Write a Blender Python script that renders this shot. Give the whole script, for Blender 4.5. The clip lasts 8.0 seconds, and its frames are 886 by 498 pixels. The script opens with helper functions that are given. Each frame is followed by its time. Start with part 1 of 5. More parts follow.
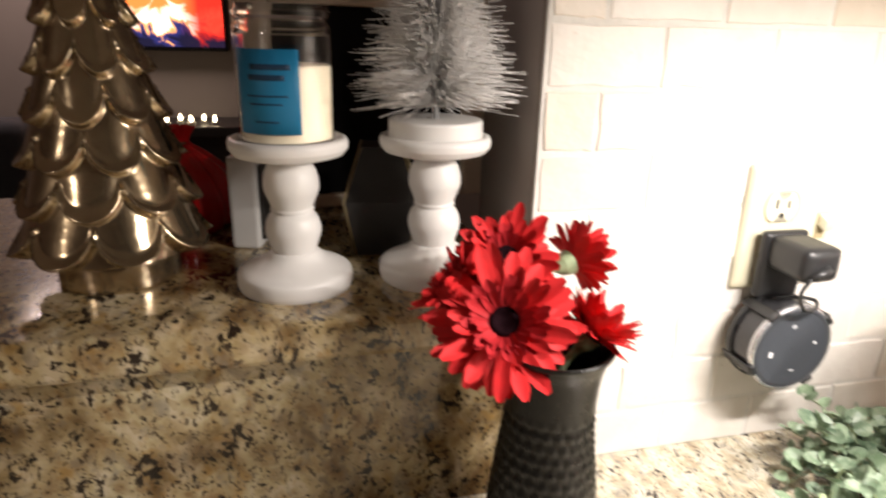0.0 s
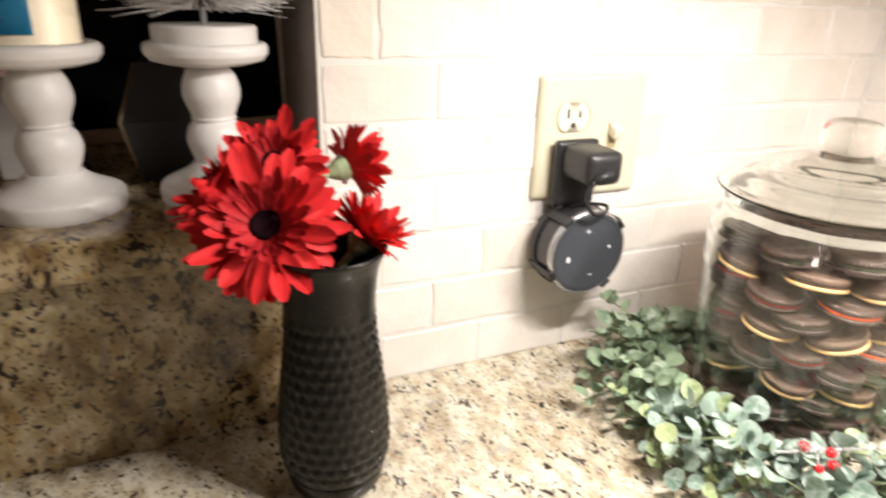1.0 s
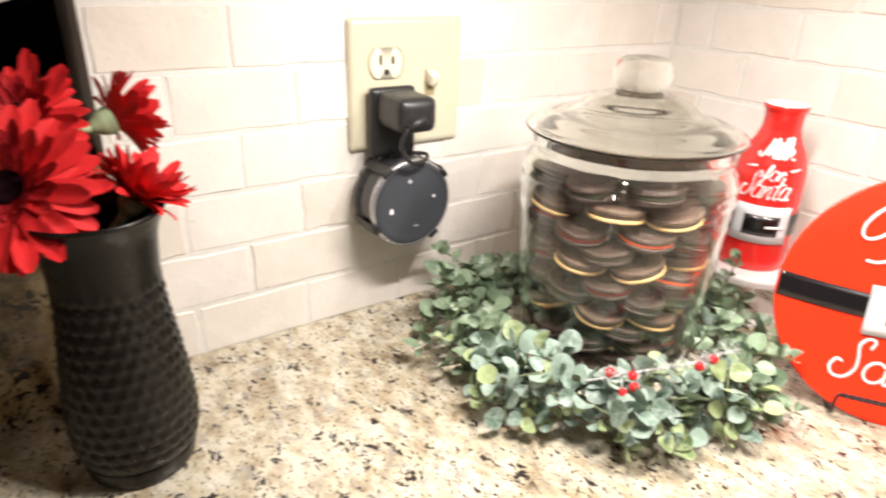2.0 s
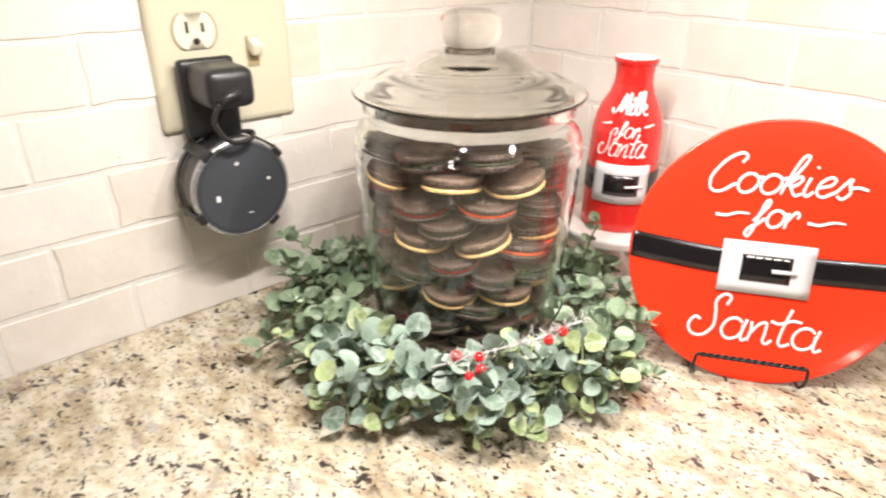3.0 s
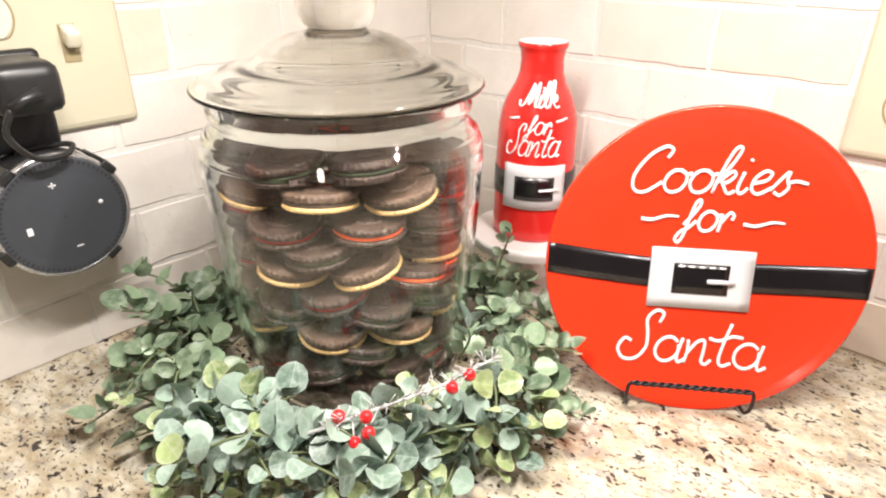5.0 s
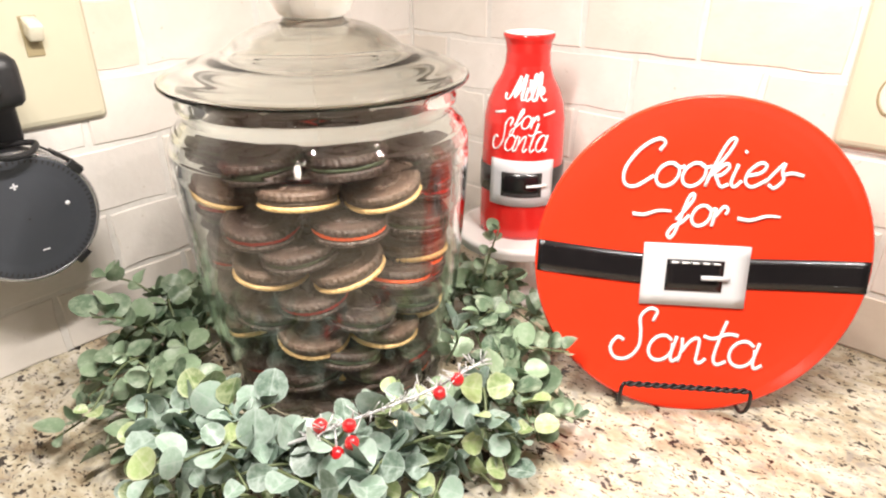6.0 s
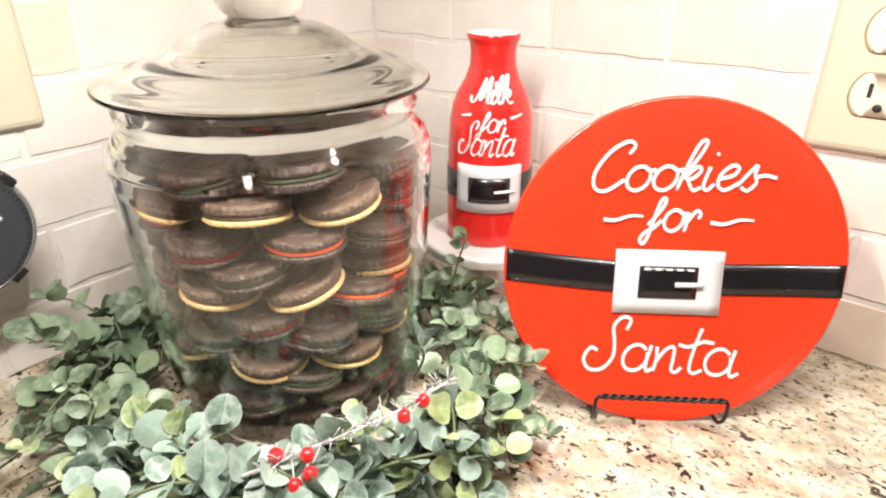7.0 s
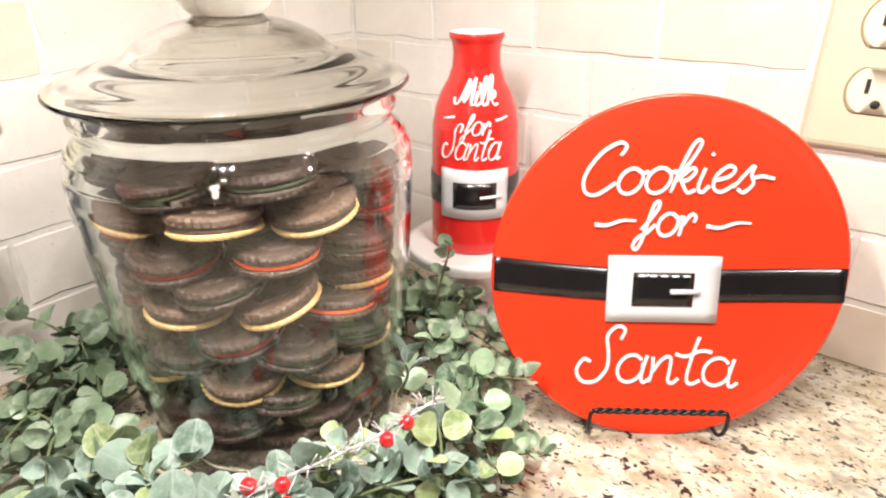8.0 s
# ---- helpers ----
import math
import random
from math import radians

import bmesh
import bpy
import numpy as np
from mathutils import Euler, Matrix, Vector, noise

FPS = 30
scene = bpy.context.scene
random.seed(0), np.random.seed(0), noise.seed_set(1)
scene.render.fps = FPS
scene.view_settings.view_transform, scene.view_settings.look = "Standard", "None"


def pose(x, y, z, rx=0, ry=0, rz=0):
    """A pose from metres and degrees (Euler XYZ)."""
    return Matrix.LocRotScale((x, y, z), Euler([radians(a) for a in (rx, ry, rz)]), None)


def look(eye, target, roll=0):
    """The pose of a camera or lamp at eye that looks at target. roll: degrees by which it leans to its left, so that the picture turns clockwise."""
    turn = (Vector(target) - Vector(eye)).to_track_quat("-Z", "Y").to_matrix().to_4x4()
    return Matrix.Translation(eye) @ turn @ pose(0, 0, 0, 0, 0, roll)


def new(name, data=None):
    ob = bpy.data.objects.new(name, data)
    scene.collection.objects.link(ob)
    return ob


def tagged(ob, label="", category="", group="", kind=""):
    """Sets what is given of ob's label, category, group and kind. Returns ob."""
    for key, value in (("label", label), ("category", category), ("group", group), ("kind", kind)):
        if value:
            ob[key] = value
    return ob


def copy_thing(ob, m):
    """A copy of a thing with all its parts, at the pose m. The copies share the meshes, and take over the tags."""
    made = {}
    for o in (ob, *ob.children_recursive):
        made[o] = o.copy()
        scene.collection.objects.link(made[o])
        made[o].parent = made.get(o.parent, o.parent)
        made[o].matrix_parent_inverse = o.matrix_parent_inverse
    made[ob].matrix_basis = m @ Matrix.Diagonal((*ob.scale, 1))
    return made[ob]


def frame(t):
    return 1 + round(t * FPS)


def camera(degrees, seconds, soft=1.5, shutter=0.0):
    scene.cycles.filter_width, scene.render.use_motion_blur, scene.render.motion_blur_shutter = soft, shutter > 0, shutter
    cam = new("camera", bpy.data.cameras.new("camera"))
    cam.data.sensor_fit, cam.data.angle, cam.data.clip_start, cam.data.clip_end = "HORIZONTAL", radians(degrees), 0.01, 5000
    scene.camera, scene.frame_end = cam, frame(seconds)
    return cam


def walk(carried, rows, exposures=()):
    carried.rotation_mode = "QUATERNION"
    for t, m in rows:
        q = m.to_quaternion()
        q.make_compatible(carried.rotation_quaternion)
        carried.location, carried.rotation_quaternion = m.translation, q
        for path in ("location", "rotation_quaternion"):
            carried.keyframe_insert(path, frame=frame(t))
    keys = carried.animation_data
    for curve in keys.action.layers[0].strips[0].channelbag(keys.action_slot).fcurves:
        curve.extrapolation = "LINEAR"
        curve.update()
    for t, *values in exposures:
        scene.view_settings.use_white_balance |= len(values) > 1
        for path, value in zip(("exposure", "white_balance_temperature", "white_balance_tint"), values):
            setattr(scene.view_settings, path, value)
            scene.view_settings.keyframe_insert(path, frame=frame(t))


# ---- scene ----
cam = camera(70.8, 8.0, 2.1, 0.5)
PATH = [
    (0, (0.454, -0.826, 1.306), (-1.377, -0.366, 0.646), 1.5),
    (0.5, (0.481, -0.787, 1.287), (-1.298, -0.196, 0.591), 1.8),
    (1, (0.488, -0.742, 1.265), (-1.21, 0.002, 0.514), 1.8),
    (1.5, (0.496, -0.711, 1.257), (-1.109, 0.169, 0.452), 2.1),
    (2, (0.506, -0.682, 1.249), (-0.988, 0.353, 0.413), 2.2),
    (2.2, (0.5094, -0.6674, 1.245), (-0.9282, 0.4097, 0.4121), 2.0),
    (3.3, (0.518, -0.574, 1.228), (-0.791, 0.647, 0.337), 0.0),
    (3.5, (0.514, -0.56, 1.227), (-0.776, 0.684, 0.338), -0.4),
    (4, (0.494, -0.538, 1.217), (-0.734, 0.769, 0.331), -0.3),
    (4.5, (0.485, -0.526, 1.211), (-0.718, 0.81, 0.334), 0.2),
    (6, (0.471, -0.506, 1.199), (-0.688, 0.867, 0.322), 0.1),
    (6.5, (0.469, -0.499, 1.201), (-0.661, 0.897, 0.32), 0.1),
    (7, (0.463, -0.487, 1.195), (-0.634, 0.942, 0.326), 0.1),
    (7.5, (0.454, -0.476, 1.19), (-0.642, 0.965, 0.338), -0.3),
    (8, (0.454, -0.47, 1.189), (-0.619, 0.985, 0.333), -0.4),
]
walk(cam, [(t, look(eye, target, roll)) for t, eye, target, roll in PATH],
     [(0.0, 0.38), (0.5, 0.16), (1.0, 0.02), (2.0, -0.20), (3.3, -0.32), (8.0, -0.30)])

# ---- world, lamps ----
world = bpy.data.worlds.new("night")
world.use_nodes = True
scene.world = world
world.node_tree.nodes["Background"].inputs[0].default_value = (0.9, 0.8, 0.7, 1)
world.node_tree.nodes["Background"].inputs[1].default_value = 0.004


def lamp(name, m, size, watts, colour, spread=180.0):
    data = bpy.data.lights.new(name, "AREA")
    data.shape, data.size, data.energy, data.color = "DISK", size, watts, colour
    data.spread = radians(spread)
    ob = new(name, data)
    ob.matrix_world = m
    return ob


C = 0.92          # counter top
BAR = 1.11        # raised bar top
CAB = 1.385       # underside of the wall cabinets
LED = (1.0, 0.92, 0.86)
# two under-cabinet light bars of five LEDs, an added unseen kitchen fill lamp, a dim lamp in the far room
for i in range(5):
    lamp("led", pose(0.37 + 0.05 * i, -0.235, CAB - 0.017), 0.013, 0.68, LED)
    lamp("led", pose(0.305, -0.49 + 0.035 * i, CAB - 0.017), 0.012, 0.92, LED)
lamp("kitchen_fill_lamp", pose(2.0, -3.3, 2.40), 0.34, 15, (1.0, 0.86, 0.74))
lamp("far_room_lamp", pose(-2.68, -1.90, 2.36), 0.35, 15, (1.0, 0.76, 0.70))


# ---- materials ----
def nodes(name):
    mat = bpy.data.materials.new(name)
    mat.use_nodes = True
    t = mat.node_tree
    return mat, t, t.nodes["Principled BSDF"]


def link(t, a, b):
    t.links.new(a, b)


def add(t, kind, **inputs):
    n = t.nodes.new("ShaderNode" + kind)
    for k, v in inputs.items():
        n.inputs[k.replace("_", " ")].default_value = v
    return n


def coords(t, scale=1.0):
    g = t.nodes.new("ShaderNodeTexCoord")
    m = t.nodes.new("ShaderNodeMapping")
    m.inputs["Scale"].default_value = (scale,) * 3 if isinstance(scale, (int, float)) else scale
    link(t, g.outputs["Object"], m.inputs[0])
    return m.outputs[0]


def ramp(t, fac, stops, ease="LINEAR"):
    r = t.nodes.new("ShaderNodeValToRGB")
    r.color_ramp.interpolation = ease
    e = r.color_ramp.elements
    while len(e) < len(stops):
        e.new(0.5)
    for el, (p, c) in zip(e, stops):
        el.position = p
        el.color = (*c, 1) if len(c) == 3 else c
    link(t, fac, r.inputs[0])
    return r.outputs[0]


def mix(t, fac, a, b, mode="MIX"):
    m = t.nodes.new("ShaderNodeMix")
    m.data_type, m.blend_type = "RGBA", mode
    for s, v in ((m.inputs[0], fac), (m.inputs[6], a), (m.inputs[7], b)):
        if hasattr(v, "is_output"):
            link(t, v, s)
        else:
            s.default_value = v if isinstance(v, float) else (*v, 1)
    return m.outputs[2]


def noise_tex(t, vec, scale, detail=4.0, rough=0.55, dist=0.0):
    n = add(t, "TexNoise", Scale=scale, Detail=detail, Roughness=rough, Distortion=dist)
    link(t, vec, n.inputs["Vector"])
    return n.outputs[0]


def bump(t, p, height, strength, dist):
    b = add(t, "Bump", Strength=strength, Distance=dist)
    link(t, height, b.inputs["Height"])
    link(t, b.outputs[0], p.inputs["Normal"])


def plain(name, colour, rough=0.5, metal=0.0, vary=0.12, scale=60.0, relief=0.0, coat=0.0):
    """A surface of one colour with fine and broad variation and a little relief."""
    mat, t, p = nodes(name)
    v = coords(t)
    n1, n2 = noise_tex(t, v, scale, 5), noise_tex(t, v, scale * 0.13, 2)
    dark = tuple(c * (1 - vary) for c in colour)
    light = tuple(min(1, c * (1 + vary)) for c in colour)
    col = mix(t, n2, dark, light)
    col = mix(t, 0.35, col, ramp(t, n1, [(0.3, dark), (0.7, light)]))
    link(t, col, p.inputs["Base Color"])
    link(t, ramp(t, n1, [(0.2, (max(0, rough - 0.06),) * 3), (0.8, (min(1, rough + 0.06),) * 3)]), p.inputs["Roughness"])
    p.inputs["Metallic"].default_value = metal
    p.inputs["Coat Weight"].default_value = coat
    p.inputs["Coat Roughness"].default_value = 0.06
    if relief:
        bump(t, p, n1, 0.5, relief)
    return mat


def granite(name, fleck, gold, size=1.0):
    """Speckled granite: fleck, how far apart the dark flecks stand; gold, how strong the ochre veins are and how far
    the stone darkens; size, of the grain.
    """
    mat, t, p = nodes(name)
    v = coords(t, (0.80 / size, 1.22 / size, 1.0 / size))
    v.node.inputs["Rotation"].default_value = (0, 0, radians(-38))
    warp = add(t, "VectorMath")
    warp.operation = "MULTIPLY_ADD"
    nz = add(t, "TexNoise", Scale=38.0, Detail=3.0)
    link(t, v, nz.inputs["Vector"])
    link(t, nz.outputs["Color"], warp.inputs[0])
    warp.inputs[1].default_value = (0.012,) * 3
    link(t, v, warp.inputs[2])
    w = warp.outputs[0]
    big = noise_tex(t, w, 40, 4, 0.6)
    base = ramp(t, big, [(0.25, (0.20 - 0.08 * gold, 0.16 - 0.08 * gold, 0.12 - 0.08 * gold)), (0.36, (0.44 - 0.12 * gold, 0.38 - 0.14 * gold, 0.29 - 0.15 * gold)), (0.49, (0.56, 0.525, 0.425 - 0.05 * gold)), (0.62, (0.67, 0.645, 0.57)), (0.80, (0.46, 0.42, 0.33 - 0.06 * gold))])
    cells = add(t, "TexVoronoi", Scale=120.0, Randomness=1.0)
    link(t, w, cells.inputs["Vector"])
    grain = ramp(t, cells.outputs["Color"], [(0.0, (0.76 - 0.16 * gold, 0.70 - 0.20 * gold, 0.60 - 0.26 * gold)), (0.5, (0.93, 0.90, 0.85)), (1.0, (1, 1, 1))])
    col = mix(t, 0.75, base, grain, "MULTIPLY")
    # gold veins, grey quartz, then dark mica flecks of two sizes
    col = mix(t, ramp(t, noise_tex(t, w, 60, 5, 0.65), [(0.62 - 0.09 * gold, (0, 0, 0)), (0.72 - 0.06 * gold, (gold,) * 3)]), col, (0.44, 0.31, 0.13))
    col = mix(t, ramp(t, noise_tex(t, w, 85, 4, 0.6, 0.6), [(0.53, (0, 0, 0)), (0.65, (0.65,) * 3)]), col, (0.27, 0.265, 0.25))
    f1 = noise_tex(t, w, 185, 3, 0.5, 0.5)
    f1b = noise_tex(t, w, 52, 2, 0.5)
    both = add(t, "Math")
    both.operation = "MULTIPLY"
    link(t, f1, both.inputs[0])
    link(t, f1b, both.inputs[1])
    col = mix(t, ramp(t, both.outputs[0], [(fleck, (0, 0, 0)), (fleck + 0.022, (1, 1, 1))]), col, (0.032, 0.025, 0.022))
    f2 = noise_tex(t, w, 260, 3, 0.55, 0.3)
    col = mix(t, ramp(t, f2, [(fleck + 0.262, (0, 0, 0)), (fleck + 0.30, (0.9,) * 3)]), col, (0.055, 0.04, 0.03))
    # high gold: ochre mottling, plus a darkening that paints in the riser's shade
    col = mix(t, max(0.0, gold - 0.3) * 1.8, col, (0.98, 0.90, 0.76), "MULTIPLY")
    patch = ramp(t, noise_tex(t, w, 17, 3, 0.6), [(0.36, (0.30, 0.22, 0.14)), (0.50, (0.85, 0.78, 0.68)), (0.66, (1.0, 1.0, 1.0))])
    col = mix(t, min(1.0, max(0.15, gold * 1.2)), col, patch, "MULTIPLY")
    link(t, col, p.inputs["Base Color"])
    p.inputs["Roughness"].default_value = 0.12
    p.inputs["Specular IOR Level"].default_value = 0.62
    bump(t, p, f2, 0.05, 0.0004)
    return mat


def tile_stone(name, a, b):
    """Tumbled travertine: soft mottling, pits and a tone of its own for each tile."""
    mat, t, p = nodes(name)
    v = coords(t)
    info = t.nodes.new("ShaderNodeObjectInfo")
    off = add(t, "VectorMath")
    off.operation = "ADD"
    sc = add(t, "VectorMath")
    sc.operation = "SCALE"
    comb = t.nodes.new("ShaderNodeCombineXYZ")
    for i in range(3):
        link(t, info.outputs["Random"], comb.inputs[i])
    link(t, comb.outputs[0], sc.inputs[0])
    sc.inputs["Scale"].default_value = 9.0
    link(t, v, off.inputs[0])
    link(t, sc.outputs[0], off.inputs[1])
    w = off.outputs[0]
    n = noise_tex(t, w, 22, 5, 0.6, 0.5)
    col = ramp(t, n, [(0.3, a), (0.7, b)])
    tone = ramp(t, info.outputs["Random"], [(0.0, (0.91, 0.88, 0.84)), (0.35, (0.97, 0.955, 0.93)), (0.8, (1, 1, 1)), (1.0, (0.94, 0.92, 0.88))])
    col = mix(t, 1.0, col, tone, "MULTIPLY")
    pits = noise_tex(t, w, 190, 3, 0.5)
    col = mix(t, ramp(t, pits, [(0.70, (0, 0, 0)), (0.76, (0.5,) * 3)]), col, (0.42, 0.35, 0.26))
    link(t, col, p.inputs["Base Color"])
    p.inputs["Roughness"].default_value = 0.42
    rel = mix(t, 0.5, n, pits)
    bump(t, p, rel, 0.5, 0.0012)
    return mat


def glass_mat(name, tint=(0.97, 0.985, 0.975), rough=0.0, ior=1.46):
    mat, t, p = nodes(name)
    p.inputs["Base Color"].default_value = (*tint, 1)
    p.inputs["Transmission Weight"].default_value = 1.0
    p.inputs["Roughness"].default_value = rough
    p.inputs["IOR"].default_value = ior
    return mat


def leaf_mat(name, deep, pale, frost, rim=True):
    """Eucalyptus leaf: a tone of its own, paler vein and rim, pale bloom in flecks."""
    mat, t, p = nodes(name)
    info = t.nodes.new("ShaderNodeObjectInfo")
    geo = t.nodes.new("ShaderNodeNewGeometry")
    v = coords(t)
    rnd = add(t, "Math")
    rnd.operation = "ADD"
    link(t, info.outputs["Random"], rnd.inputs[0])
    link(t, geo.outputs["Random Per Island"], rnd.inputs[1])
    fr = add(t, "Math")
    fr.operation = "FRACT"
    link(t, rnd.outputs[0], fr.inputs[0])
    tone = ramp(t, fr.outputs[0], [(0.0, deep), (0.6, pale), (1.0, tuple(c * 1.25 for c in pale))])
    bloom = ramp(t, noise_tex(t, v, 160, 5, 0.65), [(0.44, (0, 0, 0)), (0.70, (0.75,) * 3)])
    col = mix(t, bloom, tone, frost)
    if rim:
        gen = t.nodes.new("ShaderNodeTexCoord").outputs["Generated"]
        mid = add(t, "VectorMath")
        mid.operation = "SUBTRACT"
        link(t, gen, mid.inputs[0])
        mid.inputs[1].default_value = (0.5, 0.5, 0.5)
        flat = add(t, "VectorMath")
        flat.operation = "MULTIPLY"
        link(t, mid.outputs[0], flat.inputs[0])
        flat.inputs[1].default_value = (1, 1, 0)
        dist = add(t, "VectorMath")
        dist.operation = "LENGTH"
        link(t, flat.outputs[0], dist.inputs[0])
        col = mix(t, ramp(t, dist.outputs["Value"], [(0.42, (0, 0, 0)), (0.49, (0.55,) * 3)]), col, frost)
        sep = t.nodes.new("ShaderNodeSeparateXYZ")
        link(t, mid.outputs[0], sep.inputs[0])
        side = add(t, "Math")
        side.operation = "ABSOLUTE"
        link(t, sep.outputs[1], side.inputs[0])
        col = mix(t, ramp(t, side.outputs[0], [(0.012, (0.5,) * 3), (0.035, (0, 0, 0))]), col, frost)
    link(t, col, p.inputs["Base Color"])
    p.inputs["Roughness"].default_value = 0.42
    bump(t, p, noise_tex(t, v, 300, 3), 0.25, 0.0006)
    return mat


def emit(name, colour, power):
    mat, t, p = nodes(name)
    p.inputs["Base Color"].default_value = (0, 0, 0, 1)
    p.inputs["Emission Color"].default_value = (*colour, 1)
    p.inputs["Emission Strength"].default_value = power
    return mat


def fire_screen():
    """A television picture of a log fire: blue-black hearth, white-hot flames, red glow."""
    mat, t, p = nodes("fire_screen")
    g = t.nodes.new("ShaderNodeTexCoord")
    n = noise_tex(t, g.outputs["Object"], 9.0, 3, 0.5, 1.0)
    sep = t.nodes.new("ShaderNodeSeparateXYZ")
    link(t, g.outputs["Object"], sep.inputs[0])
    h = add(t, "MapRange", From_Min=-0.245, From_Max=0.10)
    link(t, sep.outputs[2], h.inputs[0])
    s = add(t, "Math")
    s.operation = "MULTIPLY_ADD"
    link(t, n, s.inputs[0])
    s.inputs[1].default_value = 0.9
    link(t, h.outputs[0], s.inputs[2])
    fire = ramp(t, s.outputs[0], [(0.50, (0.004, 0.004, 0.02)), (0.62, (0.02, 0.02, 0.12)), (0.68, (0.9, 0.35, 0.1)), (0.74, (1, 0.9, 0.75)), (0.90, (1, 0.85, 0.6)), (1.0, (0.9, 0.2, 0.04))])
    red = ramp(t, s.outputs[0], [(0.52, (0.01, 0.005, 0.02)), (0.66, (0.35, 0.01, 0.01)), (0.80, (0.9, 0.04, 0.02)), (1.0, (0.6, 0.02, 0.01))])
    side = add(t, "MapRange", From_Min=0.20, From_Max=0.30)
    link(t, sep.outputs[1], side.inputs[0])
    col = mix(t, side.outputs[0], fire, red)
    p.inputs["Base Color"].default_value = (0.01, 0.01, 0.01, 1)
    link(t, col, p.inputs["Emission Color"])
    p.inputs["Emission Strength"].default_value = 1.6
    return mat


M_GRANITE = granite("granite_counter", 0.338, 0.22, 0.80)
# the counter's stone, bolder in ochre and darkened for the dimmer bar
M_GRANITE_SHADED = granite("granite_bar_shaded", 0.320, 0.80, 1.25)
M_TILE = tile_stone("cream_travertine", (0.735, 0.70, 0.655), (0.825, 0.795, 0.755))
M_TAN = tile_stone("tan_travertine", (0.695, 0.625, 0.535), (0.78, 0.715, 0.63))
M_GROUT = plain("grout", (0.72, 0.70, 0.66), 0.9, vary=0.15, scale=220, relief=0.0008)
M_PAINT = plain("taupe_paint", (0.27, 0.235, 0.21), 0.6, vary=0.05, scale=90, relief=0.0003)
M_CEIL = plain("white_ceiling", (0.75, 0.73, 0.70), 0.8, vary=0.04, scale=80, relief=0.0006)
M_FLOOR = plain("dark_wood_floor", (0.16, 0.09, 0.05), 0.35, vary=0.3, scale=12)
M_CREAMPAINT = plain("cream_cabinet_paint", (0.50, 0.45, 0.37), 0.4, vary=0.06, scale=60)
M_CAB = plain("dark_wood_cabinet", (0.20, 0.12, 0.07), 0.4, vary=0.2, scale=25)
M_IVORY = plain("ivory_plastic", (0.61, 0.575, 0.435), 0.32, vary=0.03)
M_IVORY2 = plain("ivory_plastic_light", (0.76, 0.72, 0.575), 0.28, vary=0.03)
# darker copy of the ivory: shade round sockets and toggle put into the colour
M_IVORYD = plain("shaded_ivory_plastic", (0.34, 0.28, 0.16), 0.4)
M_SLOT = plain("dark_slot", (0.02, 0.018, 0.015), 0.7)
M_STEEL = plain("steel", (0.62, 0.60, 0.56), 0.3, 1.0)
M_BLACK = plain("black_plastic", (0.018, 0.018, 0.019), 0.38, vary=0.2, scale=200)
M_DOT = plain("speaker_charcoal", (0.045, 0.05, 0.06), 0.5, vary=0.08, scale=300)
M_DOTSIDE = plain("speaker_side", (0.03, 0.03, 0.033), 0.3, vary=0.1)
M_RIM = plain("silver_rim", (0.55, 0.55, 0.57), 0.25, 0.8)
M_MARK = plain("pale_mark", (0.8, 0.8, 0.82), 0.6)
M_GLASS = glass_mat("clear_glass", (0.945, 0.972, 0.955))
M_LIDGLASS = glass_mat("grey_green_glass", (0.955, 0.965, 0.93))
M_CANDLEGLASS = glass_mat("candle_glass", (0.97, 0.97, 0.96))
M_RED = plain("red_glaze", (0.76, 0.040, 0.013), 0.17, vary=0.05, scale=30, coat=0.4)
M_REDB = plain("red_glaze_bottle", (0.62, 0.022, 0.018), 0.14, vary=0.06, scale=30, coat=0.25)
M_BELT = plain("black_glaze", (0.009, 0.008, 0.009), 0.22, vary=0.2, scale=60, coat=0.15)
M_WHITE = plain("white_glaze", (0.82, 0.81, 0.80), 0.16, vary=0.03, scale=80, coat=0.4)
M_SILVER = plain("pale_grey_glaze", (0.60, 0.61, 0.63), 0.2, vary=0.05, scale=90, coat=0.4)
M_WIRE = plain("black_iron_wire", (0.015, 0.014, 0.014), 0.4, 0.3, vary=0.2, scale=300, relief=0.0003)
M_CHOC = plain("chocolate_wafer", (0.036, 0.020, 0.0135), 0.52, vary=0.6, scale=420, relief=0.0035)
M_CHOC2 = plain("brown_wafer", (0.078, 0.046, 0.030), 0.55, vary=0.6, scale=420, relief=0.0035)
M_GOLDEN = plain("golden_wafer", (0.50, 0.315, 0.125), 0.55, vary=0.2, scale=260, relief=0.0008)
M_CREAM_R = plain("red_cream", (0.34, 0.014, 0.010), 0.5, vary=0.12, scale=150)
M_CREAM_O = plain("orange_cream", (0.88, 0.12, 0.028), 0.5, vary=0.1, scale=150)
M_CREAM_G = plain("green_cream", (0.060, 0.070, 0.036), 0.5, vary=0.12, scale=150)
M_LEAF = leaf_mat("eucalyptus_leaf", (0.062, 0.110, 0.076), (0.215, 0.300, 0.236), (0.37, 0.44, 0.40))
M_FOLIAGE = leaf_mat("eucalyptus_foliage", (0.055, 0.100, 0.058), (0.195, 0.275, 0.170), (0.37, 0.43, 0.32), False)
M_LEAFY = leaf_mat("eucalyptus_leaf_young", (0.105, 0.170, 0.055), (0.245, 0.325, 0.135), (0.48, 0.52, 0.34))
M_STEM = plain("green_stem", (0.12, 0.15, 0.07), 0.5, vary=0.25, scale=200)
M_TWIG = plain("frosted_twig", (0.50, 0.50, 0.50), 0.35, 0.2, vary=0.3, scale=400, relief=0.0005)
M_BERRY = plain("red_berry", (0.62, 0.016, 0.02), 0.15, vary=0.15, scale=120, coat=0.6)
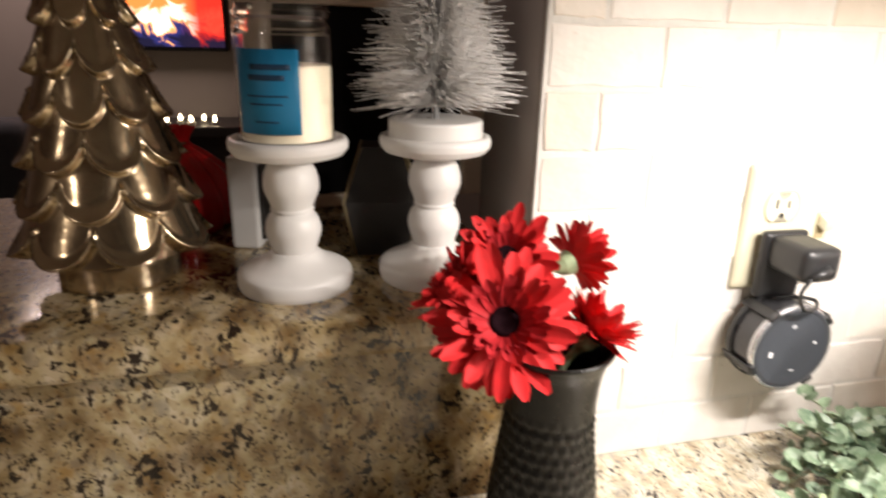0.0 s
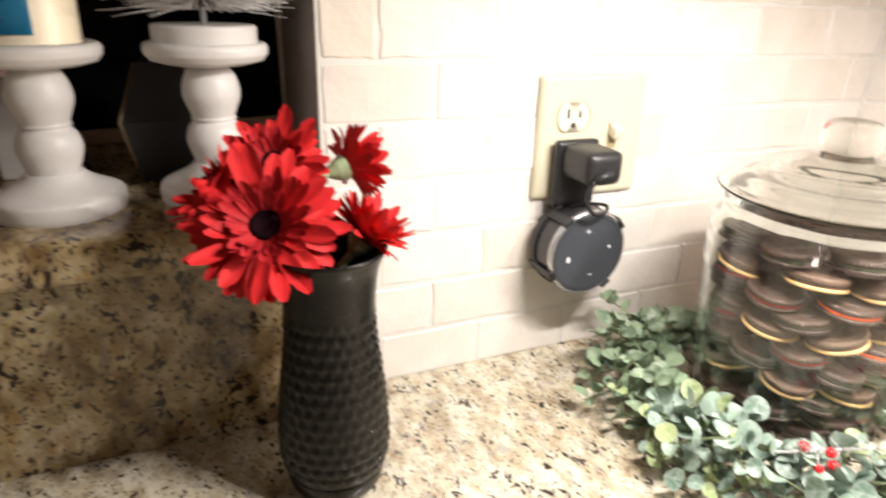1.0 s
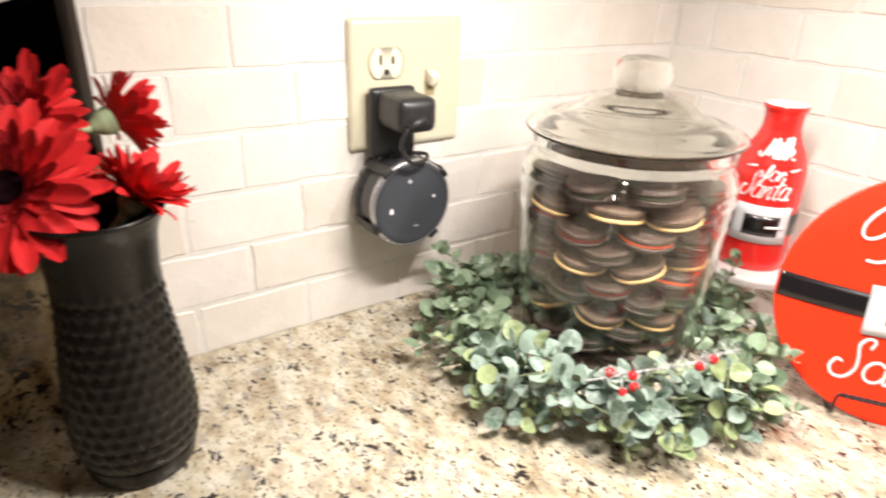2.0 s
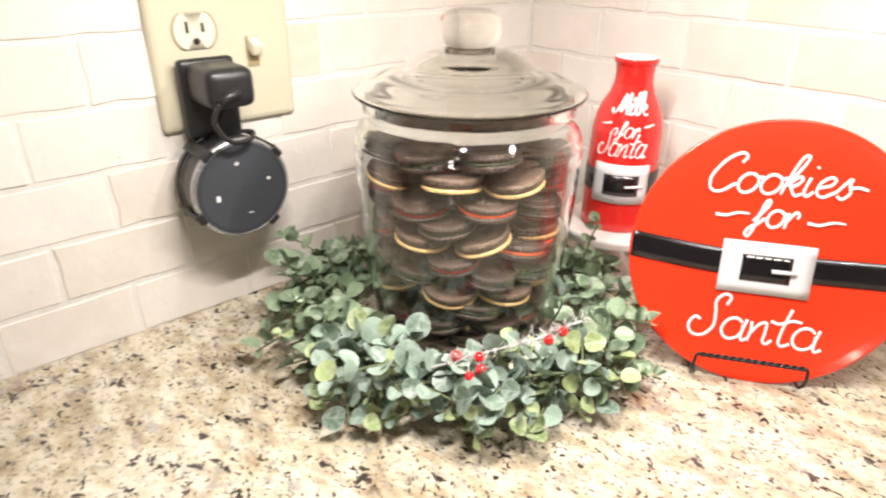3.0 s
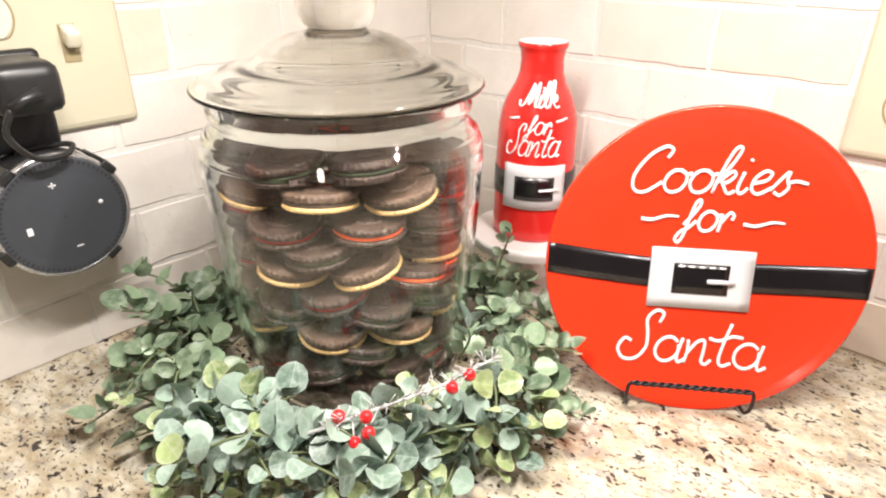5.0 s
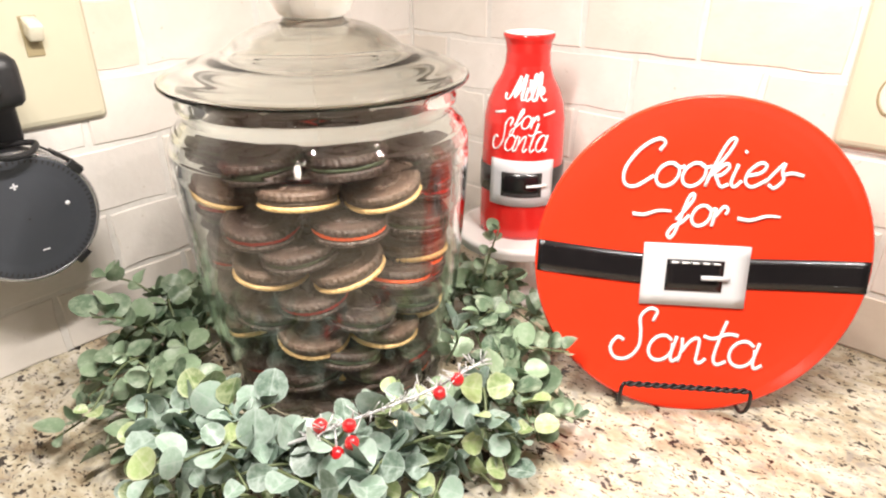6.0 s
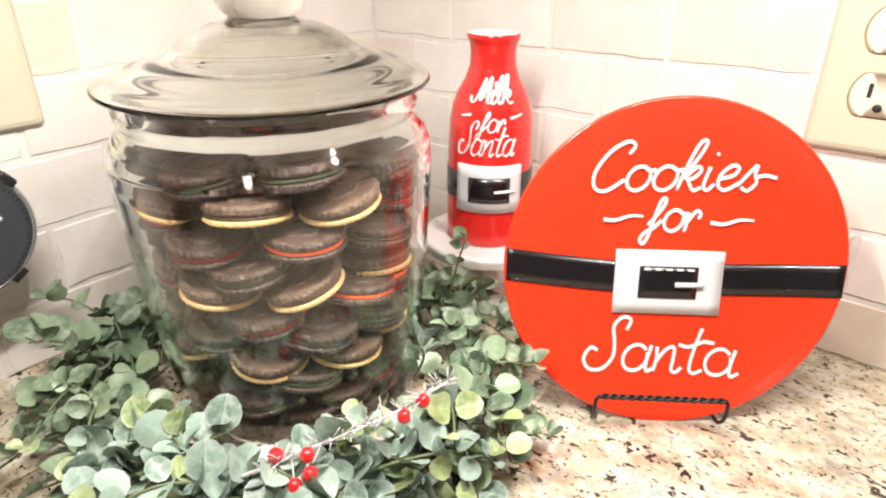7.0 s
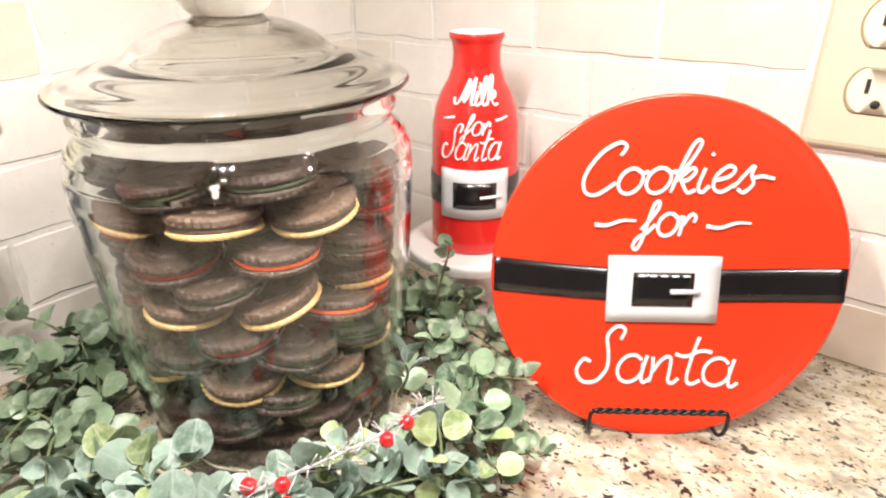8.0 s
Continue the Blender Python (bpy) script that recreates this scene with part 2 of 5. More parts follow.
M_VASE = plain("black_bronze_ceramic", (0.005, 0.0045, 0.004), 0.30, 0.0, vary=0.3, scale=160, relief=0.0005)
M_VASE.node_tree.nodes["Principled BSDF"].inputs["Specular IOR Level"].default_value = 0.36
M_PETAL = plain("red_petal", (0.60, 0.009, 0.012), 0.75, vary=0.3, scale=90, relief=0.0006)
M_PETAL2 = plain("dark_red_petal", (0.42, 0.006, 0.012), 0.75, vary=0.3, scale=90, relief=0.0006)
M_CORE = plain("dark_flower_core", (0.010, 0.002, 0.004), 0.95, vary=0.4, scale=500, relief=0.001)
M_CORE.node_tree.nodes["Principled BSDF"].inputs["Specular IOR Level"].default_value = 0.1
M_FSTEM = plain("flower_stem", (0.34, 0.43, 0.25), 0.5, vary=0.2, scale=120)
M_WOOD = plain("white_painted_wood", (0.80, 0.78, 0.755), 0.42, vary=0.05, scale=70, relief=0.0004)
M_WAX = plain("cream_wax", (0.66, 0.58, 0.43), 0.5, vary=0.05, scale=40)
M_BLUE = plain("blue_label", (0.012, 0.20, 0.40), 0.5, vary=0.08, scale=120)
M_NAVY = plain("navy_print", (0.008, 0.04, 0.09), 0.6)
M_GOLD = plain("mercury_gold", (0.52, 0.41, 0.27), 0.17, 0.95, vary=0.35, scale=45, relief=0.0010)
M_TINSEL = plain("silver_tinsel", (0.80, 0.78, 0.76), 0.35, 0.15, vary=0.2, scale=200)
M_LANTERN = plain("black_metal_panel", (0.035, 0.032, 0.030), 0.4, 0.2, vary=0.2, scale=90)
M_BRASS = plain("dull_brass", (0.42, 0.34, 0.20), 0.4, 0.8, vary=0.2)
M_REDCLOTH = plain("red_satin", (0.48, 0.012, 0.012), 0.2, vary=0.25, scale=50, relief=0.0006)
M_FRAMEWHITE = plain("white_frame", (0.62, 0.60, 0.57), 0.45, vary=0.05)
M_SCREEN = fire_screen()
M_TVBODY = plain("tv_black", (0.008, 0.008, 0.009), 0.3)
M_MANTEL = plain("black_mantel", (0.014, 0.012, 0.012), 0.45, vary=0.2)
M_FLAME = emit("candle_flame", (1.0, 0.78, 0.5), 14)
M_PRINT = plain("black_print", (0.006, 0.005, 0.005), 0.8, vary=0.3, scale=60)
M_PRINT.node_tree.nodes["Principled BSDF"].inputs["Specular IOR Level"].default_value = 0.15
M_TANWOOD = plain("beige_limed_wood", (0.60, 0.49, 0.37), 0.5, vary=0.12, scale=120, relief=0.0004)
M_SOFA = plain("charcoal_fabric", (0.03, 0.03, 0.035), 0.9, vary=0.2, scale=150, relief=0.001)


# ---- mesh tools ----
def part(name, bm, material, parent=None, label="", smooth=True, m=None):
    me = bpy.data.meshes.new(name)
    bm.normal_update()
    bm.to_mesh(me)
    bm.free()
    for f in me.polygons:
        f.use_smooth = smooth
    me.materials.append(material)
    return put(name, me, parent, label, m)


def put(name, me, parent=None, label="", m=None):
    ob = new(name, me)
    if parent is not None:
        ob.parent = parent
    if m is not None:
        ob.matrix_basis = m
    return tagged(ob, label=label)


def empty(name, m, label, category, group="", kind=""):
    ob = new(name)
    ob.matrix_basis = m
    ob.empty_display_size = 0.02
    return tagged(ob, label, category, group, kind)


def box(sx, sy, sz, bevel=0.0, at=(0, 0, 0), seg=2):
    """A box of that size, its base's centre at the given place, with rounded edges."""
    bm = bmesh.new()
    bmesh.ops.create_cube(bm, size=1)
    for v in bm.verts:
        v.co = Vector((v.co.x * sx + at[0], v.co.y * sy + at[1], (v.co.z + 0.5) * sz + at[2]))
    if bevel:
        bmesh.ops.bevel(bm, geom=bm.edges[:], offset=bevel, segments=seg, affect="EDGES", profile=0.6)
    return bm


def lathe(profile, n=48, closed=False, wobble=None):
    """Turns a profile of (radius, height) round the z axis."""
    # extra loops close to each corner keep the flats flat under smooth shading
    dense = [profile[0]]
    for (r0, z0), (r1, z1) in zip(profile, profile[1:]):
        length = math.hypot(r1 - r0, z1 - z0)
        if length > 0.004:
            e = min(0.25, 0.0008 / length)
            for f in (e, 1 - e):
                dense.append((r0 + (r1 - r0) * f, z0 + (z1 - z0) * f))
        dense.append((r1, z1))
    bm = bmesh.new()
    rings = []
    for k, (r, z) in enumerate(dense):
        if r < 1e-5:
            rings.append([bm.verts.new((0, 0, z))])
            continue
        ring = []
        for i in range(n):
            a = 2 * math.pi * i / n
            rr = r + (wobble(a, z) if wobble else 0)
            ring.append(bm.verts.new((rr * math.cos(a), rr * math.sin(a), z)))
        rings.append(ring)
    pairs = list(zip(rings, rings[1:])) + ([(rings[-1], rings[0])] if closed else [])
    for a, b in pairs:
        for i in range(n):
            j = (i + 1) % n
            if len(a) == 1 and len(b) == 1:
                continue
            if len(a) == 1:
                bm.faces.new((a[0], b[j], b[i]))
            elif len(b) == 1:
                bm.faces.new((a[i], a[j], b[0]))
            else:
                bm.faces.new((a[i], a[j], b[j], b[i]))
    bmesh.ops.recalc_face_normals(bm, faces=bm.faces[:])
    return bm


def spline(points, steps=8):
    """A smooth line through the points."""
    p = [Vector(q) for q in points]
    p = [2 * p[0] - p[1]] + p + [2 * p[-1] - p[-2]]
    out = []
    for i in range(1, len(p) - 2):
        a, b, c, d = p[i - 1:i + 3]
        for s in range(steps):
            u = s / steps
            out.append(0.5 * ((2 * b) + (c - a) * u + (2 * a - 5 * b + 4 * c - d) * u * u + (3 * b - a - 3 * c + d) * u ** 3))
    out.append(p[-2])
    return out


def tube(points, radius, sides=8, bm=None, taper=1.0, flat=1.0, up=None):
    """A round rod along the points; radius tapers towards the end."""
    bm = bm or bmesh.new()
    n = len(points)
    rings = []
    ref = Vector(up or (0.31, 0.17, 0.93))
    for i, p in enumerate(points):
        p = Vector(p)
        d = (Vector(points[min(i + 1, n - 1)]) - Vector(points[max(i - 1, 0)])).normalized()
        s = d.cross(ref)
        if s.length < 1e-4:
            s = d.orthogonal()
        s.normalize()
        q = s.cross(d)
        r = radius * (1 + (taper - 1) * i / max(1, n - 1))
        rings.append([bm.verts.new(p + s * r * math.cos(2 * math.pi * k / sides) + q * r * flat * math.sin(2 * math.pi * k / sides)) for k in range(sides)])
    for a, b in zip(rings, rings[1:]):
        for k in range(sides):
            bm.faces.new((a[k], a[(k + 1) % sides], b[(k + 1) % sides], b[k]))
    bm.faces.new(list(reversed(rings[0])))
    bm.faces.new(rings[-1])
    return bm


def turn_to(normal, at, spin=0.0):
    """A pose whose z axis is the normal."""
    return Matrix.Translation(at) @ Vector(normal).to_track_quat("Z", "Y").to_matrix().to_4x4() @ Matrix.Rotation(spin, 4, "Z")


def structure(name, bm, material, label, category, smooth=False, m=None):
    return tagged(part(name, bm, material, None, label, smooth, m), category=category, kind="structure")


def slab(x0, x1, y0, y1, z0, z1, bevel=0.0, seg=2):
    return box(x1 - x0, y1 - y0, z1 - z0, bevel, ((x0 + x1) / 2, (y0 + y1) / 2, z0), seg)


# ---- the large structure ----
JAMB = -0.639     # where the tiled side wall ends at the pass-through
structure("countertop", slab(-0.02, 0.66, -2.4, 0.02, C - 0.04, C, 0.006), M_GRANITE, "polished cream and brown speckled granite kitchen countertop", "countertop")
structure("countertop_return", slab(0.664, 2.58, -0.64, 0.02, C - 0.04, C - 0.001, 0.006), M_GRANITE, "polished speckled granite countertop along the tiled back wall", "countertop")
structure("bar_riser", slab(-0.10, 0.028, -2.4, JAMB - 0.004, C + 0.0005, BAR - 0.0325), M_GRANITE_SHADED, "speckled granite riser below the raised bar", "riser")
structure("bar_top", slab(-0.355, 0.050, -2.4, JAMB - 0.003, BAR - 0.032, BAR, 0.010, 4), M_GRANITE_SHADED, "polished speckled granite raised bar top with rounded edge", "bar top")
structure("bar_wall", slab(-0.22, -0.103, -2.4, JAMB - 0.003, 0.0, BAR - 0.034), M_PAINT, "taupe painted half wall under the raised bar", "wall")
wall_west = structure("wall_west", slab(-0.145, -0.004, JAMB, 0.12, 0.0, 2.45, 0.004), M_PAINT, "taupe painted wall end beside the tiled backsplash", "wall")
wall_north = structure("wall_north", slab(-0.003, 2.6, 0.004, 0.12, 0.0, 2.45), M_PAINT, "kitchen back wall behind the tiled backsplash", "wall")
grout_west = structure("backsplash_west", slab(-0.0039, -0.0012, JAMB + 0.002, 0.0, C, CAB + 0.02), M_GROUT, "cream travertine brick tile backsplash with pale grout", "backsplash")
grout_north = structure("backsplash_north", slab(-0.001, 1.6, 0.0012, 0.0039, C, CAB + 0.02), M_GROUT, "cream travertine brick tile backsplash with pale grout", "backsplash")
structure("trim_corner", slab(-0.002, 0.0026, -0.0026, 0.002, C, CAB), M_GROUT, "pale caulk line in the tiled corner", "trim")
structure("floor", slab(-4.2, 2.7, -4.2, 0.6, -0.05, 0.0), M_FLOOR, "dark wooden floor", "floor")
structure("ceiling", slab(-4.2, 2.7, -4.2, 0.6, 2.45, 2.5), M_CEIL, "plain white ceiling", "ceiling")
structure("wall_far", slab(-3.32, -3.2, -4.2, 0.6, 0.0, 2.45), M_PAINT, "taupe painted living room wall", "wall")
structure("wall_east", slab(2.6, 2.7, -4.2, 0.12, 0.0, 2.45), M_PAINT, "taupe painted kitchen wall", "wall")
structure("wall_south", slab(-4.2, 2.7, -4.3, -4.2, 0.0, 2.45), M_PAINT, "taupe painted room wall", "wall")
structure("wall_side", slab(-4.2, -0.15, 0.48, 0.6, 0.0, 2.45), M_PAINT, "taupe painted living room side wall", "wall")


def base_cabinet(name, x0, x1, y0, y1):
    ob = empty(name, pose((x0 + x1) / 2, (y0 + y1) / 2, 0), "dark stained wooden base cabinet under the granite counter", "cabinet")
    part("body", box(x1 - x0, y1 - y0, C - 0.042, 0.003), M_CAB, ob, smooth=False)
    return ob


base_cabinet("base_cabinet", 0.03, 0.62, -2.38, -0.002)
base_cabinet("base_cabinet", 0.667, 2.58, -0.60, -0.002)


def wall_cabinet(x0, x1, y0, y1):
    ob = empty("wall_cabinet", pose((x0 + x1) / 2, (y0 + y1) / 2, CAB), "cream painted wooden wall cabinet above the backsplash", "cabinet", "wall cabinets")
    part("body", box(x1 - x0, y1 - y0, 0.76, 0.003), M_CREAMPAINT, ob, smooth=False)
    return ob


wall_cabinet(0.0, 0.33, JAMB, -0.34)
wall_cabinet(0.0, 0.33, -0.335, -0.002)
wall_cabinet(0.335, 1.1, -0.335, -0.002)


def light_bar(m, length):
    ob = empty("under_cabinet_light", m, "slim white under-cabinet light bar with five small lamps", "light", "under-cabinet lights")
    part("housing", box(length, 0.03, 0.012, 0.002, (0, 0, -0.013)), M_WHITE, ob, smooth=False)
    return ob


light_bar(pose(0.48, -0.235, CAB), 0.28)
light_bar(pose(0.305, -0.42, CAB, 0, 0, 90), 0.24)

# ---- lettering: hand-shaped strokes, x-height 1 ----
def arc(cx, cy, rx, ry, a0, a1, n=9):
    return [(cx + rx * math.cos(radians(a0 + (a1 - a0) * i / n)), cy + ry * math.sin(radians(a0 + (a1 - a0) * i / n))) for i in range(n + 1)]


GLYPHS = {}
GLYPHS["o"] = ([arc(0.42, 0.5, 0.40, 0.5, 70, 440), [(0.5, 0.98), (0.75, 0.8), (0.95, 0.85)]], 0.95)
GLYPHS["a"] = ([arc(0.42, 0.5, 0.40, 0.5, 40, 385), [(0.86, 1.0), (0.82, 0.25), (0.92, 0.0), (1.12, 0.15)]], 1.05)
GLYPHS["n"] = ([[(0.0, 0.95), (0.08, 0.5), (0.06, 0.0)], [(0.06, 0.3), (0.3, 0.85), (0.55, 0.95), (0.62, 0.5), (0.64, 0.1), (0.8, 0.0), (0.95, 0.2)]], 0.92)
GLYPHS["t"] = ([[(0.35, 1.75), (0.28, 0.9), (0.28, 0.2), (0.45, 0.0), (0.7, 0.15)], [(-0.25, 1.08), (0.1, 1.0), (0.5, 1.22), (0.85, 1.2)]], 0.72)
GLYPHS["k"] = ([[(0.0, 0.0), (0.08, 0.9), (0.25, 1.9), (0.48, 1.95), (0.4, 1.4), (0.1, 0.6)], [(0.08, 0.45), (0.45, 0.95), (0.62, 0.8), (0.45, 0.5), (0.2, 0.45)], [(0.25, 0.45), (0.55, 0.0), (0.8, 0.1)]], 0.85)
GLYPHS["i"] = ([[(0.05, 0.95), (0.02, 0.2), (0.2, 0.0), (0.38, 0.25)], [(0.12, 1.42), (0.17, 1.50)]], 0.42)
GLYPHS["e"] = ([[(0.05, 0.45), (0.5, 0.6), (0.6, 0.9), (0.35, 1.0), (0.08, 0.65), (0.1, 0.2), (0.4, 0.0), (0.8, 0.3)]], 0.80)
GLYPHS["s"] = ([[(-0.05, 0.15), (0.35, 1.0), (0.40, 0.65), (0.55, 0.3), (0.35, -0.03), (0.1, 0.12)], [(0.42, 0.5), (0.75, 0.6), (1.15, 0.5)]], 0.8)
GLYPHS["C"] = ([[(1.15, 1.50), (1.25, 1.85), (0.95, 2.0), (0.45, 1.6), (0.12, 0.8), (0.25, 0.15), (0.7, 0.0), (1.25, 0.45)]], 1.32)
GLYPHS["S"] = ([[(0.95, 1.55), (1.0, 1.95), (0.72, 2.05), (0.5, 1.7), (0.65, 1.1), (0.72, 0.5), (0.45, 0.05), (0.0, 0.05), (-0.25, 0.45), (-0.1, 0.85), (0.15, 0.75)]], 1.05)
GLYPHS["f"] = ([[(-0.05, 0.25), (0.22, 0.75), (0.42, 1.25), (0.36, 1.52), (0.20, 1.35), (0.14, 0.6), (0.10, -0.25), (-0.04, -0.62), (-0.22, -0.45), (-0.08, -0.08), (0.22, 0.12), (0.48, 0.5)]], 0.58)
GLYPHS["r"] = ([[(0.0, 0.9), (0.05, 0.4), (0.05, 0.0)], [(0.05, 0.4), (0.3, 0.95), (0.52, 0.85), (0.5, 0.6)]], 0.68)
GLYPHS["M"] = ([[(-0.35, 0.5), (-0.2, 0.1), (0.1, 0.2), (0.4, 1.8), (0.45, 0.9), (0.5, 0.2), (0.95, 1.9), (1.0, 0.9), (1.05, 0.1), (1.3, 0.1)]], 1.3)
GLYPHS["l"] = ([[(0.0, 0.3), (0.35, 1.5), (0.3, 1.95), (0.12, 1.6), (0.08, 0.3), (0.25, 0.0), (0.42, 0.2)]], 0.45)
GLYPHS["~"] = ([[(0.0, 0.35), (0.5, 0.5), (1.1, 0.35), (1.7, 0.55)]], 1.7)


def write(name, text, width, unit, at, warp, parent, material, thick, slant=0.22, rise=0.0):
    """Raised lettering of that width; at is its lower left corner on the flat, warp lays a flat point on the thing."""
    total = sum(GLYPHS[c][1] for c in text)
    sx = width / total
    x = 0.0
    bm = bmesh.new()
    for c in text:
        strokes, adv = GLYPHS[c]
        for s in strokes:
            line = spline([(p[0], p[1], 0) for p in s], 4)
            pts = []
            for q in line:
                u = at[0] + (x + q.x) * sx + q.y * unit * slant
                v = at[1] + q.y * unit + rise * (x + q.x) / total
                pts.append(warp(u, v))
            tube(pts, thick, 6, bm, flat=0.6)
        x += adv
    return part(name, bm, material, parent)


# ---- wall plates, smart speaker, plug ----
def outlet_face(parent, m):
    """A duplex socket face, local x along the wall, z up, facing -y."""
    prof = [(0.0, 0.0), (0.0160, 0.0), (0.0172, 0.0012), (0.0172, 0.003)]
    bm = lathe(prof, 32)
    for v in bm.verts:
        v.co = Vector((max(-0.0172, min(0.0172, v.co.x)), v.co.z, max(-0.0132, min(0.0132, v.co.y))))
    face = part("socket", bm, M_IVORY2, parent, m=m)
    gap = lathe([(0.0168, 0.0), (0.0181, 0.0), (0.0181, 0.0010), (0.0168, 0.0010)], 32, closed=True)
    for v in gap.verts:
        v.co = Vector((v.co.x, v.co.z + 0.0006, max(-0.0139, min(0.0139, v.co.y))))
    part("socket_gap", gap, M_IVORYD, face)
    for dx, h in ((-0.0062, 0.0085), (0.0062, 0.007)):
        part("slot", box(0.0024, 0.0012, h, 0.0003, (dx, -0.0003, -0.001)), M_SLOT, face, smooth=False)
    part("ground_hole", lathe([(0, 0), (0.0026, 0), (0.0026, 0.001)], 14), M_SLOT, face, m=pose(0, -0.0006, -0.0075, -90))
    return face


def plate_body(w, h):
    """A moulded cover plate facing -y with sloped edges."""
    bm = bmesh.new()
    rings = []
    for inset, y in ((0.0, 0.0), (0.0, -0.0028), (0.0022, -0.0052), (0.005, -0.006)):
        a, b = w / 2 - inset, h / 2 - inset
        r = 0.004 - inset * 0.4
        ring = []
        for cx, cz, a0 in ((a - r, b - r, 0), (-a + r, b - r, 90), (-a + r, -b + r, 180), (a - r, -b + r, 270)):
            for i in range(4):
                t = radians(a0 + 30 * i)
                ring.append(bm.verts.new((cx + r * math.cos(t), y, cz + r * math.sin(t))))
        rings.append(ring)
    for a, b in zip(rings, rings[1:]):
        for i in range(len(a)):
            bm.faces.new((a[i], a[(i + 1) % len(a)], b[(i + 1) % len(a)], b[i]))
    bm.faces.new(rings[-1])
    bmesh.ops.recalc_face_normals(bm, faces=bm.faces[:])
    return bm


def screw(parent, x, z):
    s = part("screw", lathe([(0, -0.0012), (0.0024, -0.0009), (0.003, 0)], 14), M_IVORY2, parent, m=pose(x, -0.006, z, -90) @ pose(0, 0, 0, 180))
    part("screw_slot", box(0.0045, 0.0008, 0.0008, 0, (0, 0, -0.0016)), M_SLOT, s, smooth=False)


# outlet and switch on the side wall
wp = empty("wall_plate", pose(0, -0.3815, 1.1465, 0, 0, 90), "ivory plastic double wall plate with outlet and switch", "wall plate")
part("cover", plate_body(0.1175, 0.1150), M_IVORY, wp, smooth=False)
for dz in (0.0195, -0.0195):
    outlet_face(wp, pose(-0.023, -0.0072, dz))
part("switch_surround", box(0.0105, 0.0016, 0.0245, 0.0004, (0.023, -0.0060, -0.012)), M_IVORYD, wp, smooth=False)
part("switch_toggle", box(0.0088, 0.013, 0.0110, 0.0016), M_IVORY2, wp, m=pose(0.023, -0.0085, 0.000, 24))
for sx, sz in ((0.023, 0.0302), (0.023, -0.0302), (-0.023, 0.0)):
    screw(wp, sx, sz)

# outlet on the back wall
wp2 = empty("wall_plate", pose(0.4625, 0, 1.131), "ivory plastic double wall plate with outlet on the back wall", "wall plate")
part("cover", plate_body(0.1165, 0.1150), M_IVORY, wp2, smooth=False)
for dx in (-0.0218, 0.0242):
    for dz in (0.0195, -0.0195):
        outlet_face(wp2, pose(dx, -0.0072, dz))
    screw(wp2, dx, 0)

# smart speaker in its hanging bracket, plugged in below the socket
DY, DZ = -0.400, 1.046
sp = empty("smart_speaker", pose(0.0145, DY, DZ, 0, 90, 0), "round charcoal smart speaker hanging in a black bracket", "speaker")
part("body", lathe([(0, 0), (0.037, 0), (0.0405, 0.003), (0.0413, 0.010), (0.0413, 0.027), (0.0405, 0.030)], 64), M_DOTSIDE, sp)
part("rim", lathe([(0.0405, 0.0262), (0.0418, 0.0270), (0.0418, 0.0308), (0.0398, 0.0330), (0.0390, 0.0322)], 64), M_RIM, sp, "silver grey rim")
top = part("top", lathe([(0.0392, 0.0315), (0.0385, 0.0328), (0.030, 0.0322), (0, 0.0320)], 64), M_DOT, sp, "charcoal top with four buttons")
for i in range(72):
    a = 2 * math.pi * i / 72
    if i == 0:
        hole = part("light_slot", box(0.0022, 0.0007, 0.0004, 0), M_SLOT, top, smooth=False, m=pose(0.0366 * math.cos(a), 0.0366 * math.sin(a), 0.0327, 0, 0, math.degrees(a)))
        continue
    put("light_slot", hole.data, top, m=pose(0.0366 * math.cos(a), 0.0366 * math.sin(a), 0.0327, 0, 0, math.degrees(a)))
mk = 0.0326
plus = bmesh.new()
for s in ((0.0042, 0.0009), (0.0009, 0.0042)):
    b2 = box(s[0], s[1], 0.0003, 0, (-0.022, -0.003, mk))
    me = bpy.data.meshes.new("t")
    b2.to_mesh(me)
    b2.free()
    plus.from_mesh(me)
    bpy.data.meshes.remove(me)
part("plus_mark", plus, M_MARK, top, smooth=False)
part("minus_mark", box(0.0009, 0.0042, 0.0003, 0, (0.022, 0.004, mk)), M_MARK, top, smooth=False)
part("dot_mark", lathe([(0, 0.0004), (0.0014, 0.0002), (0.0015, 0)], 14), M_MARK, top, m=pose(-0.004, 0.023, mk))
part("mute_mark", box(0.0050, 0.0032, 0.0004, 0.0001, (0.004, -0.022, mk)), M_MARK, top, smooth=False)
part("centre_mark", lathe([(0, 0.0003), (0.0006, 0)], 10), M_SLOT, top, m=pose(0, 0, mk))

br = empty("speaker_bracket", pose(0.0085, DY, DZ), "black plastic bracket hooked on the power plug", "bracket")
part("back_plate", box(0.004, 0.034, 0.060, 0.0018, (0.0045, -0.002, 0.02)), M_BLACK, br)
part("ring", lathe([(0.0420, 0.006), (0.0436, 0.006), (0.0436, 0.011), (0.0420, 0.011)], 56, closed=True), M_BLACK, br, m=pose(0, 0, 0, 0, 90, 0))
for a in (38, 128, 205, 305):
    c, s = math.cos(radians(a)), math.sin(radians(a))
    clip = part("clip", box(0.036, 0.010, 0.0022, 0.0008, (0.020, 0, 0.0425)), M_BLACK, br, m=Matrix.Rotation(radians(a - 90), 4, "X"))
    part("clip_tip", box(0.0025, 0.010, 0.0045, 0.0006, (0.0385, 0, 0.0392)), M_BLACK, clip)

